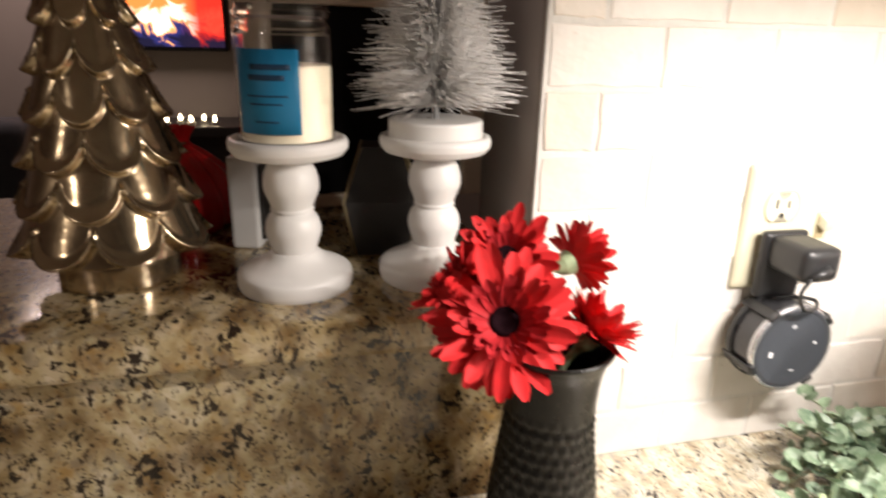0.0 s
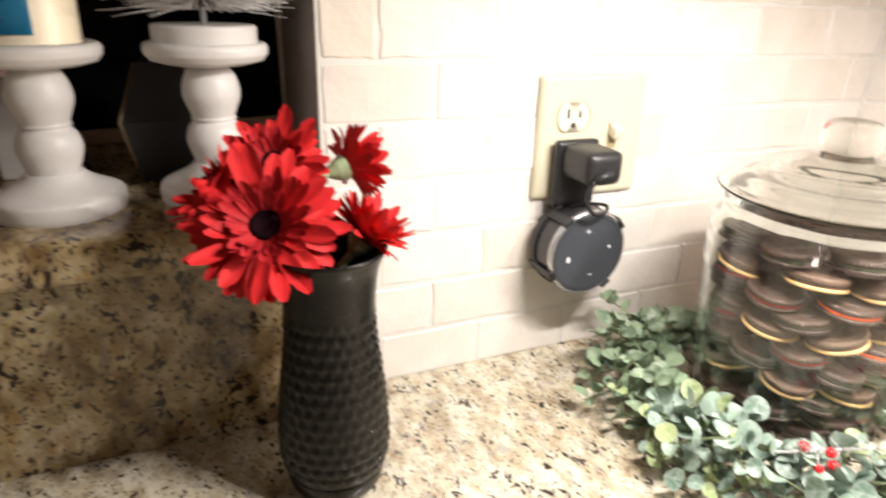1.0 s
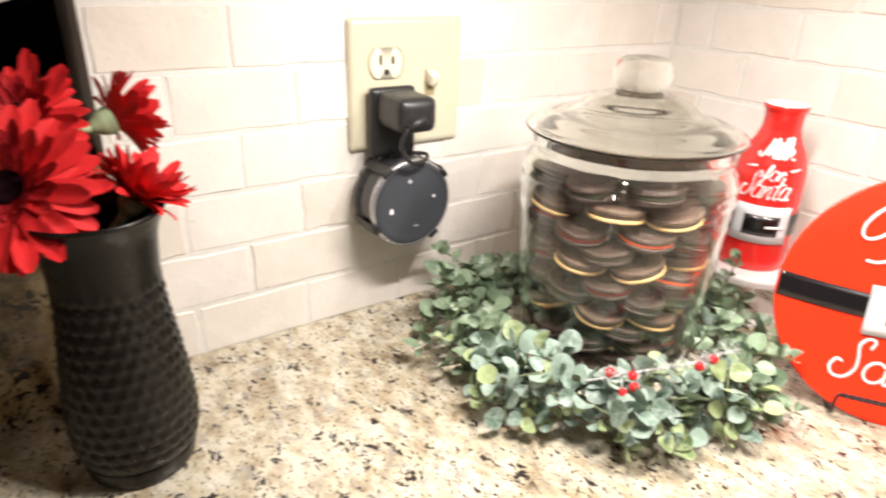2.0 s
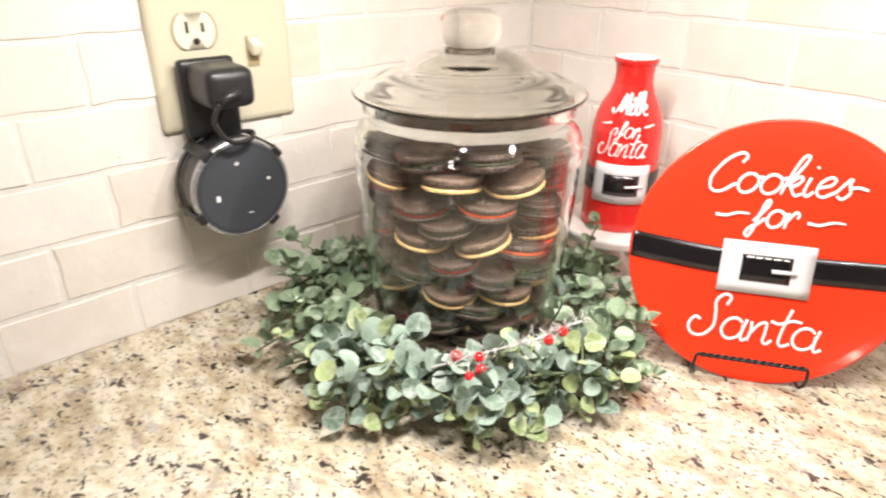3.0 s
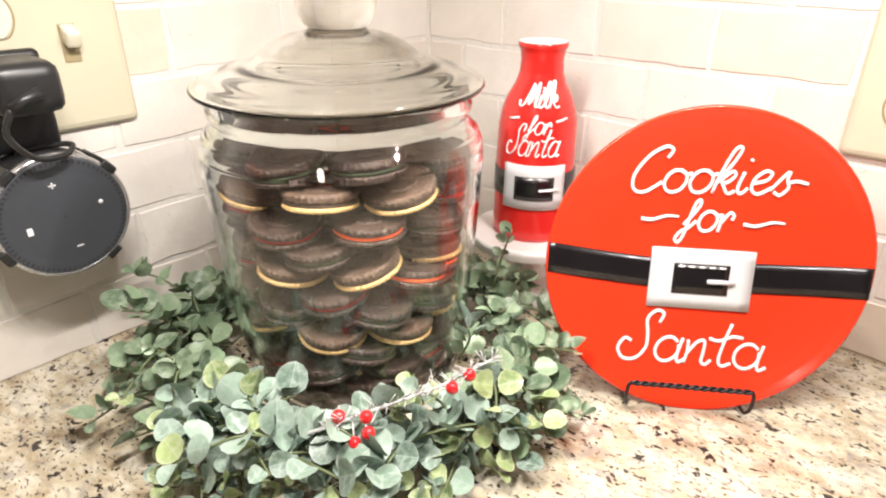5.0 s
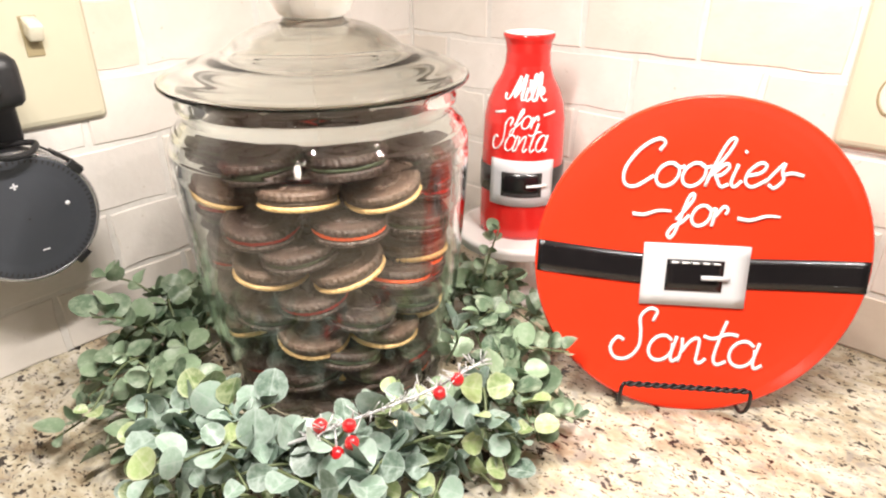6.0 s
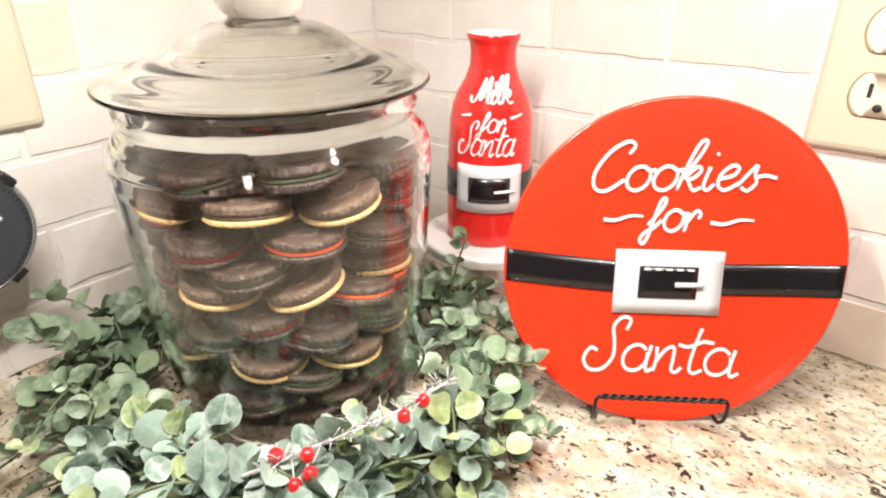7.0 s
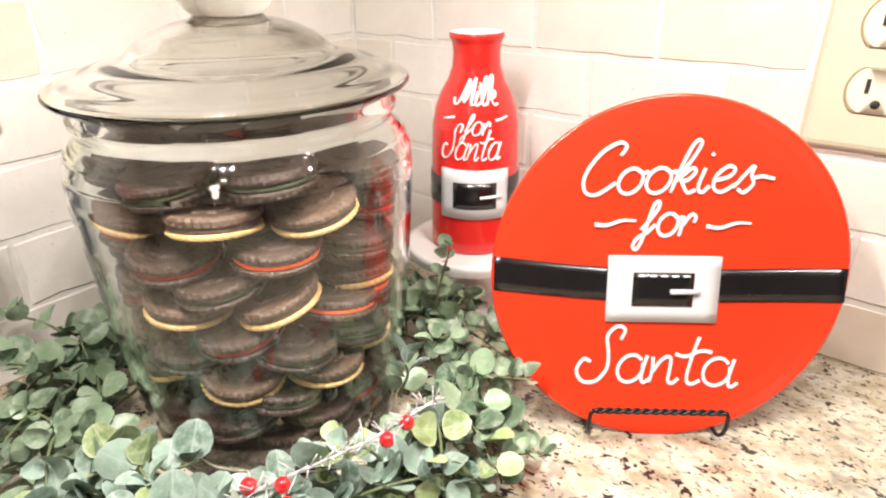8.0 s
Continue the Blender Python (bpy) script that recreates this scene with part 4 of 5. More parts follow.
part("dash", tube(spline([on_plate(*p) for p in ((-0.0420, 0.0275), (-0.0345, 0.0272), (-0.0260, 0.0300), (-0.0180, 0.0300))], 5), 0.0014, 6, taper=0.6), M_WHITE, plate)
part("dash", tube(spline([on_plate(*p) for p in ((0.0230, 0.0270), (0.0310, 0.0262), (0.0400, 0.0292), (0.0480, 0.0292))], 5), 0.0014, 6, taper=0.6), M_WHITE, plate)

# wire easel: local x across, y towards the viewer, z up from the counter
EM = Matrix((U, NH, Vector((0, 0, 1)))).transposed().to_4x4()
EM.translation = Vector((0.3765, -0.1365, C)) - U * 0.0085
easel = empty("plate_easel", EM, "black twisted iron wire plate easel", "plate stand")
W = 0.0385
for ph in (0, math.pi):
    pts = [(-W + 2 * W * k / 60, 0.0265 + 0.0011 * math.cos(ph + k * 0.75), 0.0262 + 0.0011 * math.sin(ph + k * 0.75)) for k in range(61)]
    part("front_bar", tube(pts, 0.00115, 6), M_WIRE, easel)
for s in (-1, 1):
    part("arm", tube([(s * W, 0.0265, 0.0266), (s * (W + 0.0014), 0.0268, 0.0236), (s * (W + 0.0018), 0.0266, 0.0160), (s * (W + 0.0012), 0.0255, 0.0100), (s * W, 0.0232, 0.0066), (s * W, 0.0200, 0.0048), (s * W, 0.0100, 0.0032), (s * W, 0.0, 0.0015), (s * W * 0.92, -0.024, 0.0016), (s * W * 0.91, -0.0275, 0.0035), (s * W * 0.90, -0.0295, 0.008), (s * W * 0.8, -0.047, 0.060), (s * W * 0.7, -0.052, 0.085)], 0.0013, 7), M_WIRE, easel)
    part("back_leg", tube([(s * W * 0.78, -0.048, 0.062), (s * W * 0.8, -0.085, 0.0016)], 0.0013, 7), M_WIRE, easel)
part("foot_bar", tube([(-W, -0.006, 0.0018), (0, -0.006, 0.0018), (W, -0.006, 0.0018)], 0.0012, 7), M_WIRE, easel)

# ---- milk bottle on a white pedestal ----
BX, BY, BZ = 0.1995, -0.0825, 0.980
stand = empty("pedestal_stand", pose(BX, BY, C), "small white ceramic pedestal cake stand", "stand")
part("foot", lathe([(0, 0.0), (0.042, 0.0), (0.043, 0.003), (0.034, 0.008), (0.018, 0.016), (0.013, 0.030), (0.018, 0.046), (0.0, 0.047)], 48), M_WHITE, stand)
part("top", lathe([(0, 0.0465), (0.046, 0.0475), (0.0535, 0.0500), (0.0545, 0.0560), (0.0540, 0.0590), (0.0510, 0.0595), (0.0, 0.0592)], 64), M_WHITE, stand)
BP = [(0.0325, 0.0), (0.0337, 0.003), (0.0338, 0.030), (0.0333, 0.070), (0.0324, 0.095), (0.0303, 0.107), (0.0262, 0.118), (0.0205, 0.128), (0.0176, 0.137), (0.0170, 0.146), (0.0178, 0.1525), (0.0196, 0.1565), (0.0199, 0.1585), (0.0190, 0.1598)]
bottle = empty("milk_bottle", pose(BX, BY, BZ - 0.0003), "red ceramic milk bottle with belt and raised white lettering", "bottle")
part("body", lathe([(0, 0.0)] + BP, 72), M_REDB, bottle)
part("inside", lathe([(0.0190, 0.1598), (0.0176, 0.1590), (0.0160, 0.150), (0.0155, 0.140), (0.019, 0.125), (0.0, 0.120)], 48), M_WHITE, bottle, "white glazed inside")
FACE = radians(-57)


def bottle_r(v):
    for (r0, z0), (r1, z1) in zip(BP, BP[1:]):
        if z0 <= v <= z1 and z1 > z0:
            return r0 + (r1 - r0) * (v - z0) / (z1 - z0)
    return 0.02


def on_bottle(u, v, lift=0.0004):
    a = FACE + u / 0.034
    r = bottle_r(v) + lift
    return Vector((r * math.cos(a), r * math.sin(a), v))


part("belt", sheet(-0.1067, 0.1067, 96, 2, lambda u: 0.0385, lambda u: 0.0600, on_bottle, 0.0006), M_BELT, bottle, "painted black belt")
bb = part("buckle", sheet(-0.0262, 0.0262, 14, 4, lambda u: 0.0305, lambda u: 0.0680, on_bottle, 0.0016), M_SILVER, bottle, "pale grey square buckle")
part("buckle_window", sheet(-0.0155, 0.0160, 8, 3, lambda u: 0.0385, lambda u: 0.0585, on_bottle, 0.0021), M_BELT, bb)
part("prong", tube([on_bottle(0.004, 0.0478, 0.0026), on_bottle(0.012, 0.0482, 0.0028), on_bottle(0.0195, 0.0482, 0.0024)], 0.0014, 8, flat=0.7), M_WHITE, bb)
write("lettering", "Santa", 0.0440, 0.0125, (-0.0260, 0.0755), on_bottle, bottle, M_WHITE, 0.00095, 0.30)
write("lettering", "for", 0.0190, 0.0095, (-0.0085, 0.0935), on_bottle, bottle, M_WHITE, 0.00090, 0.30)
write("lettering", "Milk", 0.0370, 0.0095, (-0.0170, 0.1135), on_bottle, bottle, M_WHITE, 0.00110, 0.30)
for u0, u1, v0 in ((-0.027, -0.017, 0.1035), (0.016, 0.027, 0.1030)):
    part("dash", tube([on_bottle(u0, v0), on_bottle((u0 + u1) / 2, v0 + 0.0008), on_bottle(u1, v0 + 0.0020)], 0.0010, 6), M_WHITE, bottle)

# ---- vase with gerberas ----
VX, VY = 0.107, -0.659
VPROF = [(0.0310, 0.0), (0.0345, 0.003), (0.0362, 0.010), (0.0366, 0.0145), (0.0360, 0.0165), (0.0385, 0.0200), (0.0402, 0.032), (0.0404, 0.045), (0.0388, 0.070), (0.0355, 0.098), (0.0322, 0.125), (0.0316, 0.148), (0.0338, 0.172), (0.0378, 0.184), (0.0398, 0.188)]


def weave(a, z):
    """Basket relief on the vase's belly: rows of rounded slanting knots, plain at neck and foot."""
    if not 0.020 < z < 0.146:
        return 0.0
    fade = min(1.0, (z - 0.020) / 0.006, (0.146 - z) / 0.008)
    row = math.floor(z / 0.0092)
    fz = z / 0.0092 - row
    fx = (a * 12 / math.pi + 0.5 * (row % 2) + 0.35 * fz) % 1.0
    return fade * 0.0024 * ((math.sin(math.pi * fx) * math.sin(math.pi * fz)) ** 0.7 - 0.5)


vase = empty("flower_vase", pose(VX, VY, C), "dark bronze ceramic vase with woven relief", "vase")
part("body", lathe([(0, 0)] + smooth_profile(VPROF, 9), 208, wobble=weave), M_VASE, vase)
part("lip", lathe([(0.0398, 0.1876), (0.0405, 0.1894), (0.0396, 0.1907), (0.0375, 0.1898), (0.0335, 0.180), (0.0300, 0.150), (0.0290, 0.06), (0, 0.055)], 72), M_VASE, vase)


def petal_mesh(length, width, curl, material, name="petal"):
    bm = bmesh.new()
    rows = []
    n = 7
    for i in range(n + 1):
        s = i / n
        w = width * (0.40 + 0.60 * math.sin(math.pi * min(1, 0.10 + s * 0.55))) * (1 if s < 0.80 else math.sqrt(max(0.0, 1 - ((s - 0.80) / 0.215) ** 2)))
        z = curl * length * s * s
        x = length * s
        rows.append([bm.verts.new((x, y * w / 2, z + 0.10 * abs(y) * w - (0.0004 if y == 0 else 0))) for y in (-1, -0.5, 0, 0.5, 1)])
    for a, b in zip(rows, rows[1:]):
        for j in range(4):
            bm.faces.new((a[j], b[j], b[j + 1], a[j + 1]))
    me = bpy.data.meshes.new(name)
    bm.to_mesh(me)
    bm.free()
    for f in me.polygons:
        f.use_smooth = True
    me.materials.append(material)
    return me


rf = random.Random(21)


def gerbera(at, facing, radius, cup, label, foot, open_back=False):
    """A gerbera head: two rings of strap petals, an inner frill, a dark core, and its stem down into the vase."""
    fl = empty("gerbera_flower", turn_to(facing, at, rf.uniform(0, 1)), label, "flower", "gerberas in the vase")
    long_p = [petal_mesh(radius * k, radius * 0.25, c, M_PETAL) for k, c in ((1.0, 0.05), (0.88, -0.30), (1.08, 0.22), (0.97, -0.12))]
    mid_p = [petal_mesh(radius * 0.76, radius * 0.19, 0.25, M_PETAL), petal_mesh(radius * 0.62, radius * 0.16, 0.3, M_PETAL2)]
    frill = petal_mesh(radius * 0.40, radius * 0.09, 0.4, M_PETAL2)
    for ring, n, tilt, pool in ((0, 30, cup - 12, long_p), (1, 27, cup + 1, long_p), (2, 26, cup + 9, mid_p), (3, 44, cup + 16, [frill])):
        for i in range(n):
            a = 360 / n * (i + 0.5 * (ring % 2)) + rf.uniform(-5, 5)
            m = pose(0, 0, 0.0012 * ring, 0, 0, a) @ pose(radius * (0.08 if ring < 3 else 0.15), 0, 0, rf.uniform(-17, 17), -(tilt + rf.uniform(-9, 8)), rf.uniform(-8, 8))
            put("petal", pool[rf.randrange(len(pool))], fl, m=m)
    part("core", lathe([(radius * 0.23, 0.004), (radius * 0.22, 0.0064), (radius * 0.16, 0.0076), (radius * 0.08, 0.0058), (0, 0.0046)], 28, wobble=lambda a, z: radius * 0.012 * math.sin(a * 14)), M_CORE, fl)
    part("calyx", lathe([(0, -0.013), (0.0035, -0.012), (0.0075, -0.006), (0.0095, 0.0006), (0, 0.001)], 24), M_FSTEM, fl)
    inv = fl.matrix_basis.inverted()
    p0 = Vector((0, 0, -0.010))
    p3 = inv @ Vector(foot)
    p1 = Vector((0, 0, -0.030))
    part("stem", tube(spline([p0, p1, (p1 + p3) / 2 + Vector((0, 0, -0.008)), p3], 7), 0.0030, 9), M_FSTEM, fl)
    return fl


gerbera((0.107, -0.6965, 1.127), (0.74, -0.26, 0.61), 0.0450, 8, "open red gerbera with dark centre facing out", (0.104, -0.665, 1.05))
gerbera((0.066, -0.683, 1.156), (0.66, -0.22, 0.70), 0.0345, 12, "open red gerbera with dark centre facing up", (0.100, -0.655, 1.05))
gerbera((0.070, -0.637, 1.152), (-0.25, 0.93, 0.25), 0.0300, 48, "red gerbera turned sideways with pale stem", (0.100, -0.645, 1.05))
gerbera((0.108, -0.635, 1.112), (0.05, 0.60, 0.80), 0.0310, 40, "low red gerbera leaning over the vase rim", (0.105, -0.645, 1.05))
gerbera((0.072, -0.716, 1.138), (-0.35, -0.75, 0.45), 0.0330, 22, "dark red gerbera behind the others", (0.098, -0.660, 1.05))


# ---- on the raised bar ----
def candle_holder(at, label):
    ob = empty("candle_holder", pose(*at), label, "candle holder", "white candle holders")
    part("base", lathe(smooth_profile([(0.0440, 0.0), (0.0452, 0.004), (0.0450, 0.011), (0.0425, 0.0145), (0.034, 0.0185), (0.024, 0.024), (0.0185, 0.029)], 4) + [(0, 0.029)], 64), M_WOOD, ob)
    part("stem", lathe(smooth_profile([(0.0165, 0.0285), (0.0192, 0.036), (0.0216, 0.046), (0.0196, 0.0555), (0.0150, 0.0612)], 5) + [(0.0168, 0.0622), (0.0168, 0.0632), (0.0158, 0.0642)] + smooth_profile([(0.0172, 0.068), (0.0212, 0.080), (0.0196, 0.092), (0.0150, 0.1005), (0.0145, 0.104)], 5), 56), M_WOOD, ob)
    part("cup", lathe([(0, 0.1025), (0.030, 0.1030), (0.0405, 0.1060), (0.0440, 0.1105), (0.0445, 0.1150), (0.0432, 0.1180), (0.0405, 0.1190), (0.0385, 0.1175), (0.0380, 0.1150), (0, 0.1145)], 64), M_WOOD, ob)
    return ob


H1, H2 = (-0.029, -0.8265, BAR), (-0.030, -0.713, BAR)
candle_holder(H1, "turned white wooden candle holder carrying a jar candle")
candle_holder(H2, "turned white wooden candle holder carrying a tinsel tree")

jc = empty("jar_candle", pose(H1[0], H1[1], BAR + 0.1148), "glass jar candle with cream wax and blue label", "candle")
gl = part("glass", lathe([(0, 0), (0.033, 0), (0.0345, 0.002), (0.0345, 0.076), (0.0335, 0.081), (0.0318, 0.084), (0.0318, 0.087), (0.0335, 0.088), (0.0335, 0.092), (0.0318, 0.093), (0.0318, 0.096), (0.0305, 0.096), (0.0305, 0.083), (0.0334, 0.076), (0.0334, 0.003), (0, 0.0022)], 64), M_CANDLEGLASS, jc)
gl.visible_shadow = False
part("wax", lathe([(0, 0.0026), (0.0331, 0.0034), (0.0331, 0.055), (0.032, 0.056), (0, 0.0555)], 48), M_WAX, jc)
LF = math.atan2(-0.826 - H1[1], 0.454 - H1[0]) - 0.42


def on_candle(u, v, lift=0.0003):
    a = LF + u / 0.0345
    return Vector(((0.0346 + lift) * math.cos(a), (0.0346 + lift) * math.sin(a), v))


lb = part("label", sheet(-0.024, 0.024, 16, 2, lambda u: 0.010, lambda u: 0.067, on_candle, 0.0004), M_BLUE, jc, "blue paper label with dark print")
for u0, u1, v0, h in ((-0.010, 0.018, 0.0535, 0.0038), (-0.012, 0.014, 0.0465, 0.0038), (-0.014, 0.016, 0.0355, 0.0012), (-0.012, 0.012, 0.030, 0.0012), (-0.008, 0.009, 0.018, 0.0012)):
    part("print_line", sheet(u0, u1, 8, 1, lambda u: v0, lambda u: v0 + h, on_candle, 0.0007), M_NAVY, lb)

bt = empty("tinsel_tree", pose(H2[0], H2[1], BAR + 0.1148), "silver white tinsel bottle-brush tree on a round white base", "ornament")
part("base", lathe([(0, 0), (0.0362, 0), (0.0372, 0.0015), (0.0372, 0.0145), (0.0360, 0.0162), (0, 0.0162)], 56), M_WOOD, bt)
part("trunk", tube([(0, 0, 0.016), (0, 0, 0.08), (0, 0, 0.155)], 0.0022, 8, taper=0.5), M_TWIG, bt)
bs = bmesh.new()
for k in range(3300):
    h = 0.026 + 0.125 * rf.random() ** 1.15
    a = rf.uniform(0, 2 * math.pi)
    reach = (0.058 * (1 - (h - 0.02) / 0.150) ** 0.75 + 0.006) * (rf.uniform(0.60, 1.0) if rf.random() < 0.8 else rf.uniform(1.0, 1.22))
    sag = rf.uniform(-0.10, 0.55) + 0.25 * (h / 0.15)
    d = Vector((math.cos(a), math.sin(a), 0))
    p = Vector((0, 0, h))
    q = p + d * reach * 0.55 + Vector((0, 0, reach * sag * 0.35))
    e = p + d * reach + Vector((rf.uniform(-.003, .003), rf.uniform(-.003, .003), reach * sag * 0.45 - 0.006 * rf.random()))
    tube([p, q, e], rf.uniform(0.00016, 0.00034), 3, bs)
for k in range(2400):
    h = 0.034 + 0.118 * rf.random()
    a = rf.uniform(0, 2 * math.pi)
    reach = (0.040 * (1 - (h - 0.02) / 0.150) ** 0.6 + 0.006) * rf.uniform(0.55, 1.0)
    d = Vector((math.cos(a), math.sin(a), 0))
    p = Vector((0, 0, h)) + d * reach * 0.25
    e = p + d * reach * 0.75 + Vector((rf.uniform(-.006, .006), rf.uniform(-.006, .006), reach * rf.uniform(0.2, 1.1)))
    tube([p, e], rf.uniform(0.00022, 0.00042), 3, bs)
tagged(part("bristles", bs, M_TINSEL, bt), kind="stuff")

# gold mercury-glass tree with rows of tongue-shaped lobes
gt = empty("gold_tree", pose(-0.072, -0.965, BAR), "gold mercury-glass Christmas tree with scalloped lobes", "ornament")
part("base", lathe([(0, 0), (0.044, 0), (0.0455, 0.002), (0.0450, 0.020), (0.043, 0.026), (0, 0.026)], 56), M_GOLD, gt)


def tree_r(a, z):
    """Radius of the tree: rows of hanging round-ended scales with a raised lip, offset by half from row to row."""
    t = (z - 0.026) / 0.245
    cone = 0.055 * max(0.0, 1 - t) ** 0.78 + 0.004
    k = t * 7.4
    row = int(math.floor(k))
    bulge = 0.0
    for rr in (row, row - 1):
        if rr < 0:
            continue
        s = (a / (2 * math.pi) * 8 + 0.5 * (rr % 2)) % 1.0 - 0.5
        edge = 0.95 * (1 - math.sqrt(max(0.0, 1 - (1.9 * abs(s)) ** 2)))
        f = k - rr - edge
        if f <= 0:
            continue
        rise = min(1.0, f / 0.16) ** 0.5
        lip = math.exp(-((f - 0.13) / 0.12) ** 2)
        bow = 0.40 + 0.60 * math.cos(math.pi * s)
        bulge = max(bulge, rise * (max(0.0, 1.0 - 0.50 * f) * 0.0125 * bow + 0.0064 * lip) * (1 - 0.50 * t))
    return cone + bulge


gb = bmesh.new()
NA, NZ = 216, 190
ring0 = None
for iz in range(NZ + 1):
    z = 0.026 + 0.245 * iz / NZ
    ring = [gb.verts.new((tree_r(2 * math.pi * i / NA, z) * math.cos(2 * math.pi * i / NA), tree_r(2 * math.pi * i / NA, z) * math.sin(2 * math.pi * i / NA), z)) for i in range(NA)]
    if ring0:
        for i in range(NA):
            gb.faces.new((ring0[i], ring0[(i + 1) % NA], ring[(i + 1) % NA], ring[i]))
    else:
        gb.faces.new(list(reversed(ring)))
    ring0 = ring
gb.faces.new(ring0)
part("lobed_body", gb, M_GOLD, gt)

# faceted black lantern, white frame and red satin behind the candle holders
ln = empty("faceted_lantern", pose(-0.106, -0.745, BAR, 0, 0, 36), "black faceted metal lantern with dull brass edges", "lantern")
levels = ((0.033, 0.0), (0.047, 0.052), (0.026, 0.098))
lm = lathe([(0, 0.0)] + list(levels) + [(0, 0.098)], 4)
part("panel_body", lm, M_LANTERN, ln, smooth=False)
for i in range(4):
    a = i * math.pi / 2
    part("edge", tube([(r * math.cos(a), r * math.sin(a), z) for r, z in levels], 0.0016, 6), M_BRASS, ln)

fr = empty("white_frame", pose(-0.128, -0.868, BAR, 0, 0, 74), "small white standing picture frame seen from its side", "picture frame")
part("frame", box(0.026, 0.075, 0.086, 0.003, (0, 0.03, 0)), M_FRAMEWHITE, fr, smooth=False)
part("back", box(0.004, 0.062, 0.070, 0.001, (0.0152, 0.03, 0.008)), M_LANTERN, fr, smooth=False)

rs = empty("red_satin_bag", pose(-0.205, -0.936, BAR), "glossy red satin gift bag gathered at its top", "gift bag")
part("cloth", lathe(smooth_profile([(0.040, 0.0), (0.052, 0.010), (0.055, 0.035), (0.044, 0.058), (0.024, 0.076), (0.010, 0.086), (0.014, 0.096), (0.018, 0.101)], 5), 90, wobble=lambda a, z: 0.0030 * math.sin(a * 9 + z * 40) + 0.002 * math.sin(a * 17)), M_REDCLOTH, rs)
part("tie", tube([(0.0115 * math.cos(t * 0.35), 0.0115 * math.sin(t * 0.35), 0.086) for t in range(19)], 0.0018, 7), M_GOLD, rs)


# dark print in a wide beige frame, standing at the back of the bar
pf = empty("picture_frame", pose(-0.272, -0.728, BAR, 0, -3, 12), "dark print in a wide beige wooden frame standing on the bar", "picture frame")
PW, PB, PT, FW = 0.1135, 0.015, 0.219, 0.036
part("side_rail", box(0.018, FW, PT + FW, 0.003, (0, -PW - FW / 2, 0)), M_TANWOOD, pf, smooth=False)
part("side_rail", box(0.018, FW, PT + FW, 0.003, (0, PW + FW / 2, 0)), M_TANWOOD, pf, smooth=False)
part("top_rail", box(0.0172, 2 * PW - 0.001, FW, 0.003, (0, 0, PT)), M_TANWOOD, pf, smooth=False)
part("bottom_rail", box(0.0172, 2 * PW - 0.001, PB, 0.003, (0, 0, 0)), M_TANWOOD, pf, smooth=False)
part("print", box(0.006, 2 * PW - 0.001, PT - PB, 0.0005, (-0.003, 0, PB)), M_PRINT, pf, smooth=False)


# ---- the room beyond ----
tv = empty("television", pose(-3.2, -1.54, 1.44), "black flat television showing a log fire", "television")
part("casing", box(0.05, 0.86, 0.53, 0.008, (0.028, 0, -0.265)), M_TVBODY, tv, smooth=False)
part("screen", box(0.006, 0.83, 0.49, 0.001, (0.054, 0, -0.245)), M_SCREEN, tv, smooth=False)

shelf = empty("console_table", pose(-2.98, -1.60, 0), "black console table below the television", "table")
part("tabletop", box(0.38, 1.5, 0.05, 0.006, (0, 0, 0.785)), M_MANTEL, shelf, smooth=False)
for sx in (-0.16, 0.16):
    for sy in (-0.70, 0.70):
        part("leg", box(0.05, 0.05, 0.785, 0.004, (sx, sy, 0)), M_MANTEL, shelf, smooth=False)
part("back_panel", box(0.02, 1.4, 0.70, 0.003, (-0.17, 0, 0.05)), M_MANTEL, shelf, smooth=False)
for i in range(6):
    tl = empty("tea_light", pose(-2.92 + 0.05 * (i % 2), -1.46 + 0.056 * i, 0.835), "lit tea light on the console table", "candle", "lit tea lights")
    part("cup", lathe([(0, 0), (0.019, 0), (0.020, 0.014), (0.018, 0.016), (0, 0.013)], 20), M_STEEL, tl)
    part("flame", lathe([(0, 0.014), (0.008, 0.022), (0.010, 0.030), (0.004, 0.044), (0, 0.050)], 14), M_FLAME, tl)

sofa = empty("armchair", pose(-2.3, -2.25, 0), "charcoal fabric armchair in the dim living room", "chair")
part("seat", box(0.70, 0.66, 0.45, 0.05, (0, 0, 0.0), 3), M_SOFA, sofa)
part("backrest", box(0.20, 0.66, 0.55, 0.06, (-0.30, 0, 0.36), 3), M_SOFA, sofa)
for sy in (-0.39, 0.39):
    part("armrest", box(0.70, 0.13, 0.60, 0.05, (0, sy, 0.0), 3), M_SOFA, sofa)

# ---- backsplash tiles, each a piece of its own ----
ROW, COL, GAP = 0.0497, 0.1005, 0.0024


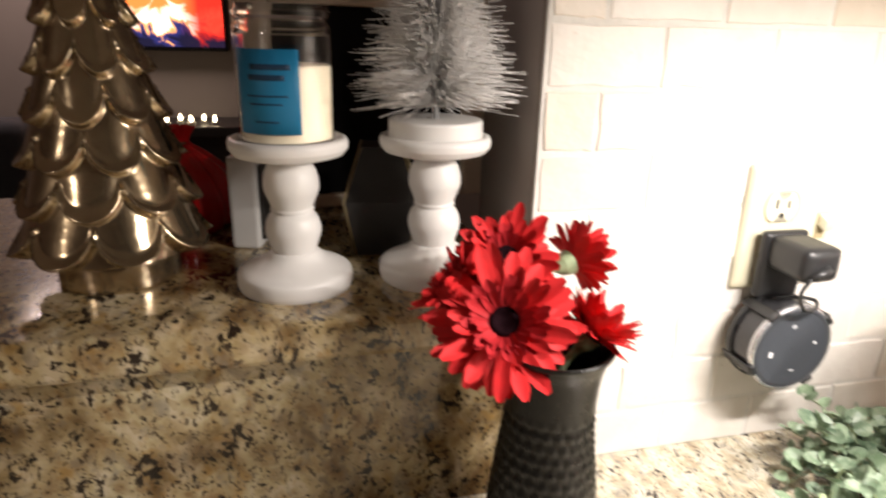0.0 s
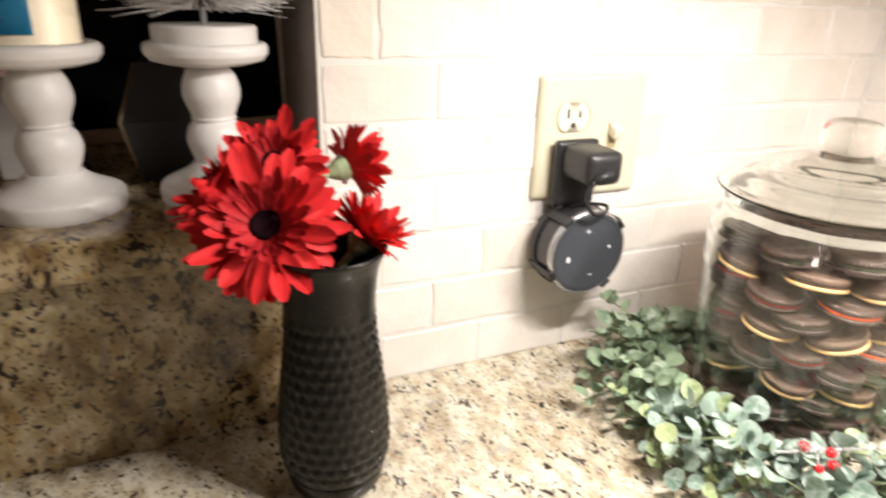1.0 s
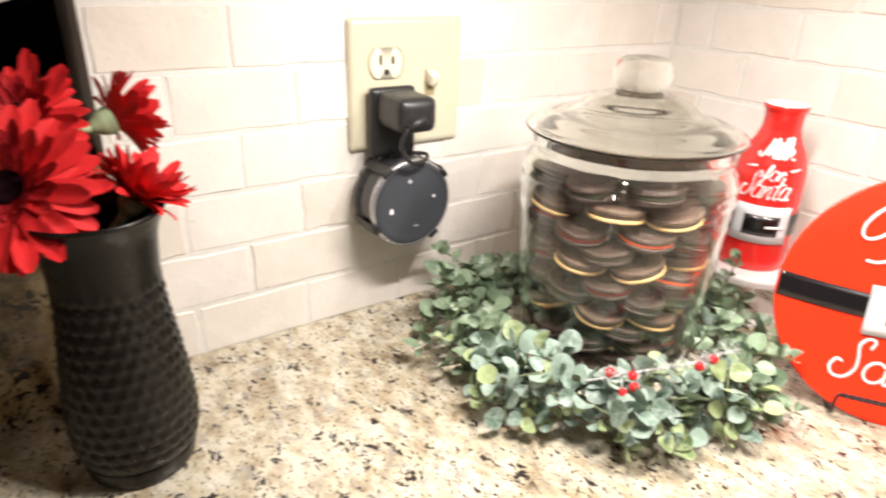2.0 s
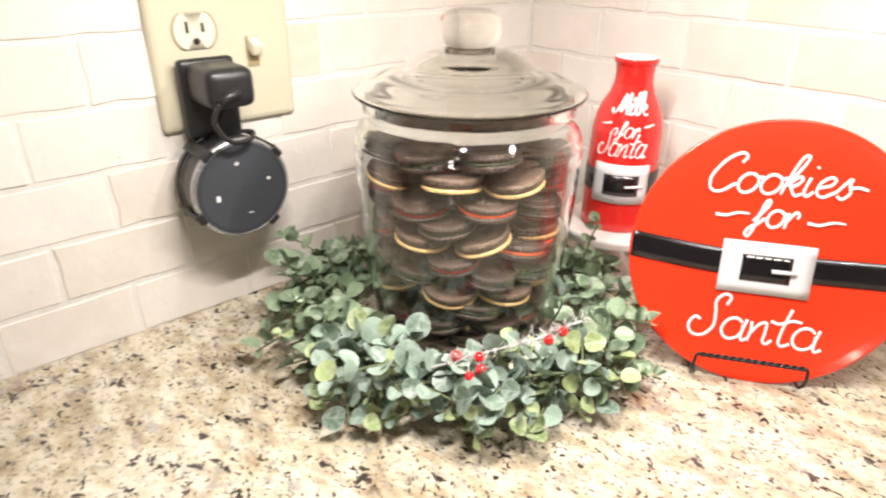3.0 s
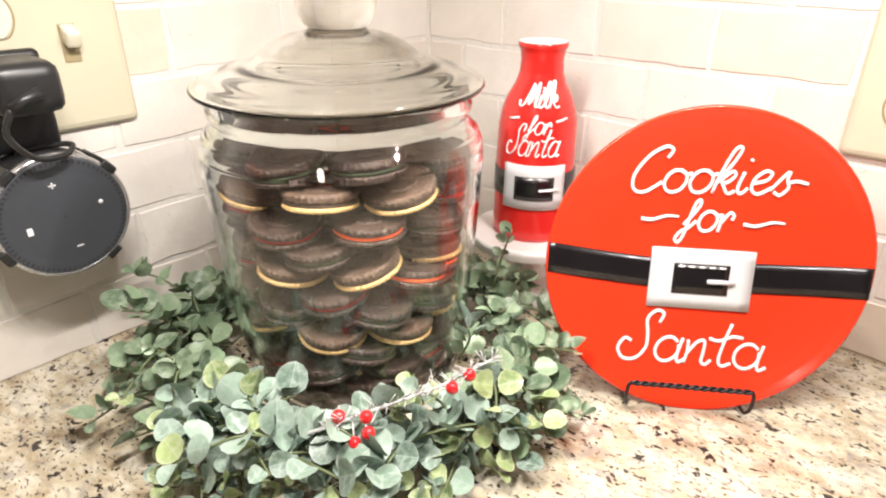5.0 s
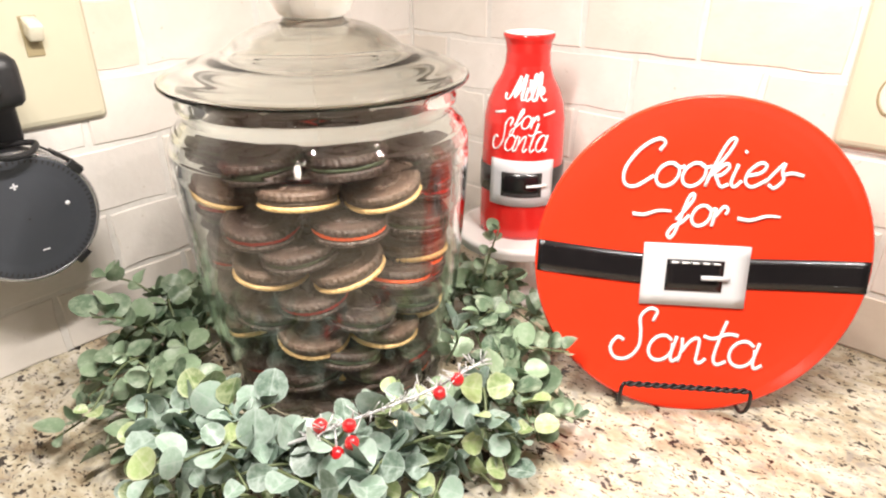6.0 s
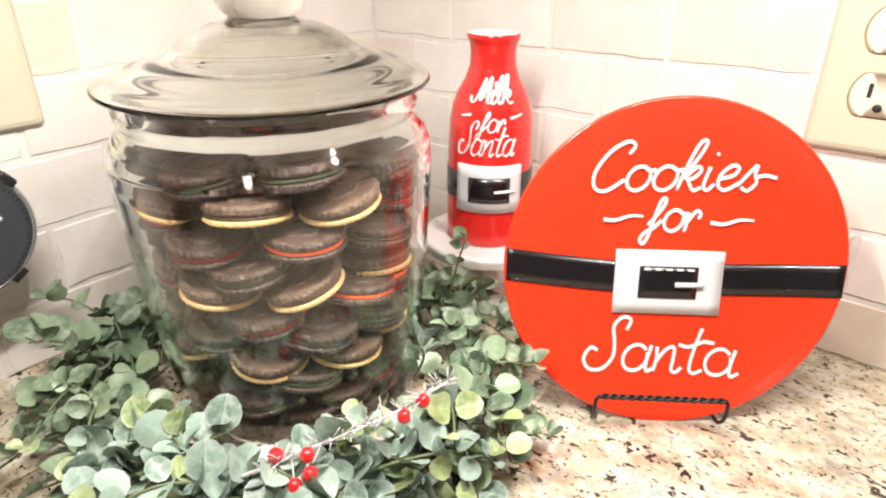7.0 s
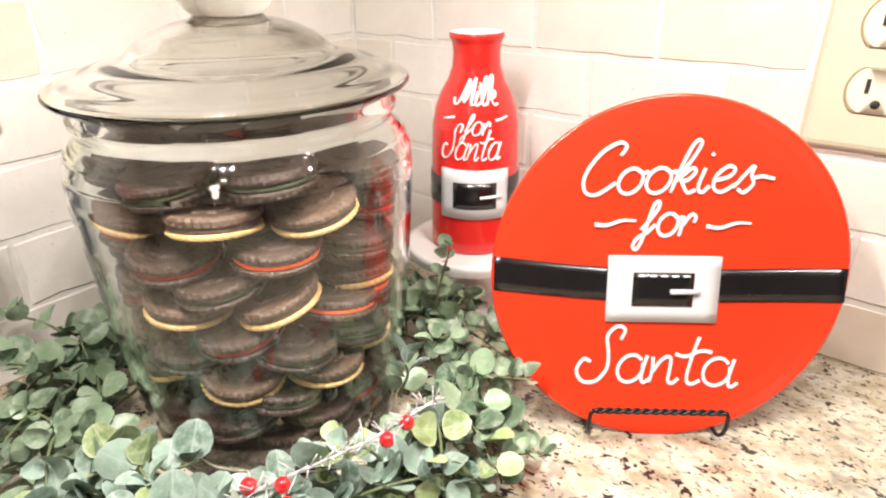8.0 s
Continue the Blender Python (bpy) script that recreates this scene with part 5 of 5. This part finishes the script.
def tile_mesh(name, w, material, seed):
    """One tumbled tile: face to -y, worn uneven edges."""
    rnd = random.Random(seed)
    bm = bmesh.new()
    h, d = ROW - GAP, 0.0066
    n = 5
    outer, inner, back = [], [], []
    loop = [(i / n, 0) for i in range(n)] + [(1, i / 3) for i in range(3)] + [(1 - i / n, 1) for i in range(n)] + [(0, 1 - i / 3) for i in range(3)]
    for u, v in loop:
        jx, jz = rnd.uniform(-0.0007, 0.0007), rnd.uniform(-0.0007, 0.0007)
        x, z = (u - 0.5) * w + jx, (v - 0.5) * h + jz
        e = 0.0017 + rnd.uniform(-0.0006, 0.0008)
        xi = x - math.copysign(min(e, abs(x)), x) if u in (0, 1) else x
        zi = z - math.copysign(e, z) if v in (0, 1) else z
        back.append(bm.verts.new((x, d, z)))
        outer.append(bm.verts.new((x, 0.0020 + rnd.uniform(0, 0.0006), z)))
        inner.append(bm.verts.new((xi, rnd.uniform(-0.0003, 0.0003), zi)))
    k = len(loop)
    for i in range(k):
        j = (i + 1) % k
        bm.faces.new((back[i], back[j], outer[j], outer[i]))
        bm.faces.new((outer[i], outer[j], inner[j], inner[i]))
    bm.faces.new(inner)
    bmesh.ops.recalc_face_normals(bm, faces=bm.faces[:])
    me = bpy.data.meshes.new(name)
    bm.to_mesh(me)
    bm.free()
    me.materials.append(material)
    return me


TILES = {}


def lay(parent, frame_m, length, first, tan):
    """Running-bond rows from the counter up; frame_m: x along the wall, y into it, z up."""
    rnd = random.Random(5)
    for r in range(9):
        x = first - (COL / 2 if r % 2 else 0)
        while x > 0:
            x -= COL
        c = 0
        while x < length:
            a, b = max(x, 0.0015), min(x + COL - GAP, length)
            if b - a > 0.012:
                w = round(b - a, 3)
                m = M_TAN if (r, c) in tan else M_TILE
                key = (w, m.name, rnd.randrange(4))
                if key not in TILES:
                    TILES[key] = tile_mesh("tile", w, m, len(TILES))
                tilt = rnd.uniform(-0.0004, 0.0005)
                put("tile", TILES[key], parent, m=frame_m @ pose((a + b) / 2, tilt, C - 0.0005 + ROW * (r + 0.5) - GAP / 2, rnd.uniform(-0.5, 0.5), 0, rnd.uniform(-0.35, 0.35)))
            x += COL
            c += 1


lay(grout_north, pose(0, 0, 0), 1.2, 0.0005, {(4, 4), (5, 3), (6, 5), (1, 6), (0, 5), (7, 1)})
lay(grout_west, pose(0, JAMB + 0.003, 0, 0, 0, 90), -JAMB - 0.003, 0.048, {(8, 0), (6, 0), (8, 3), (4, 3)})
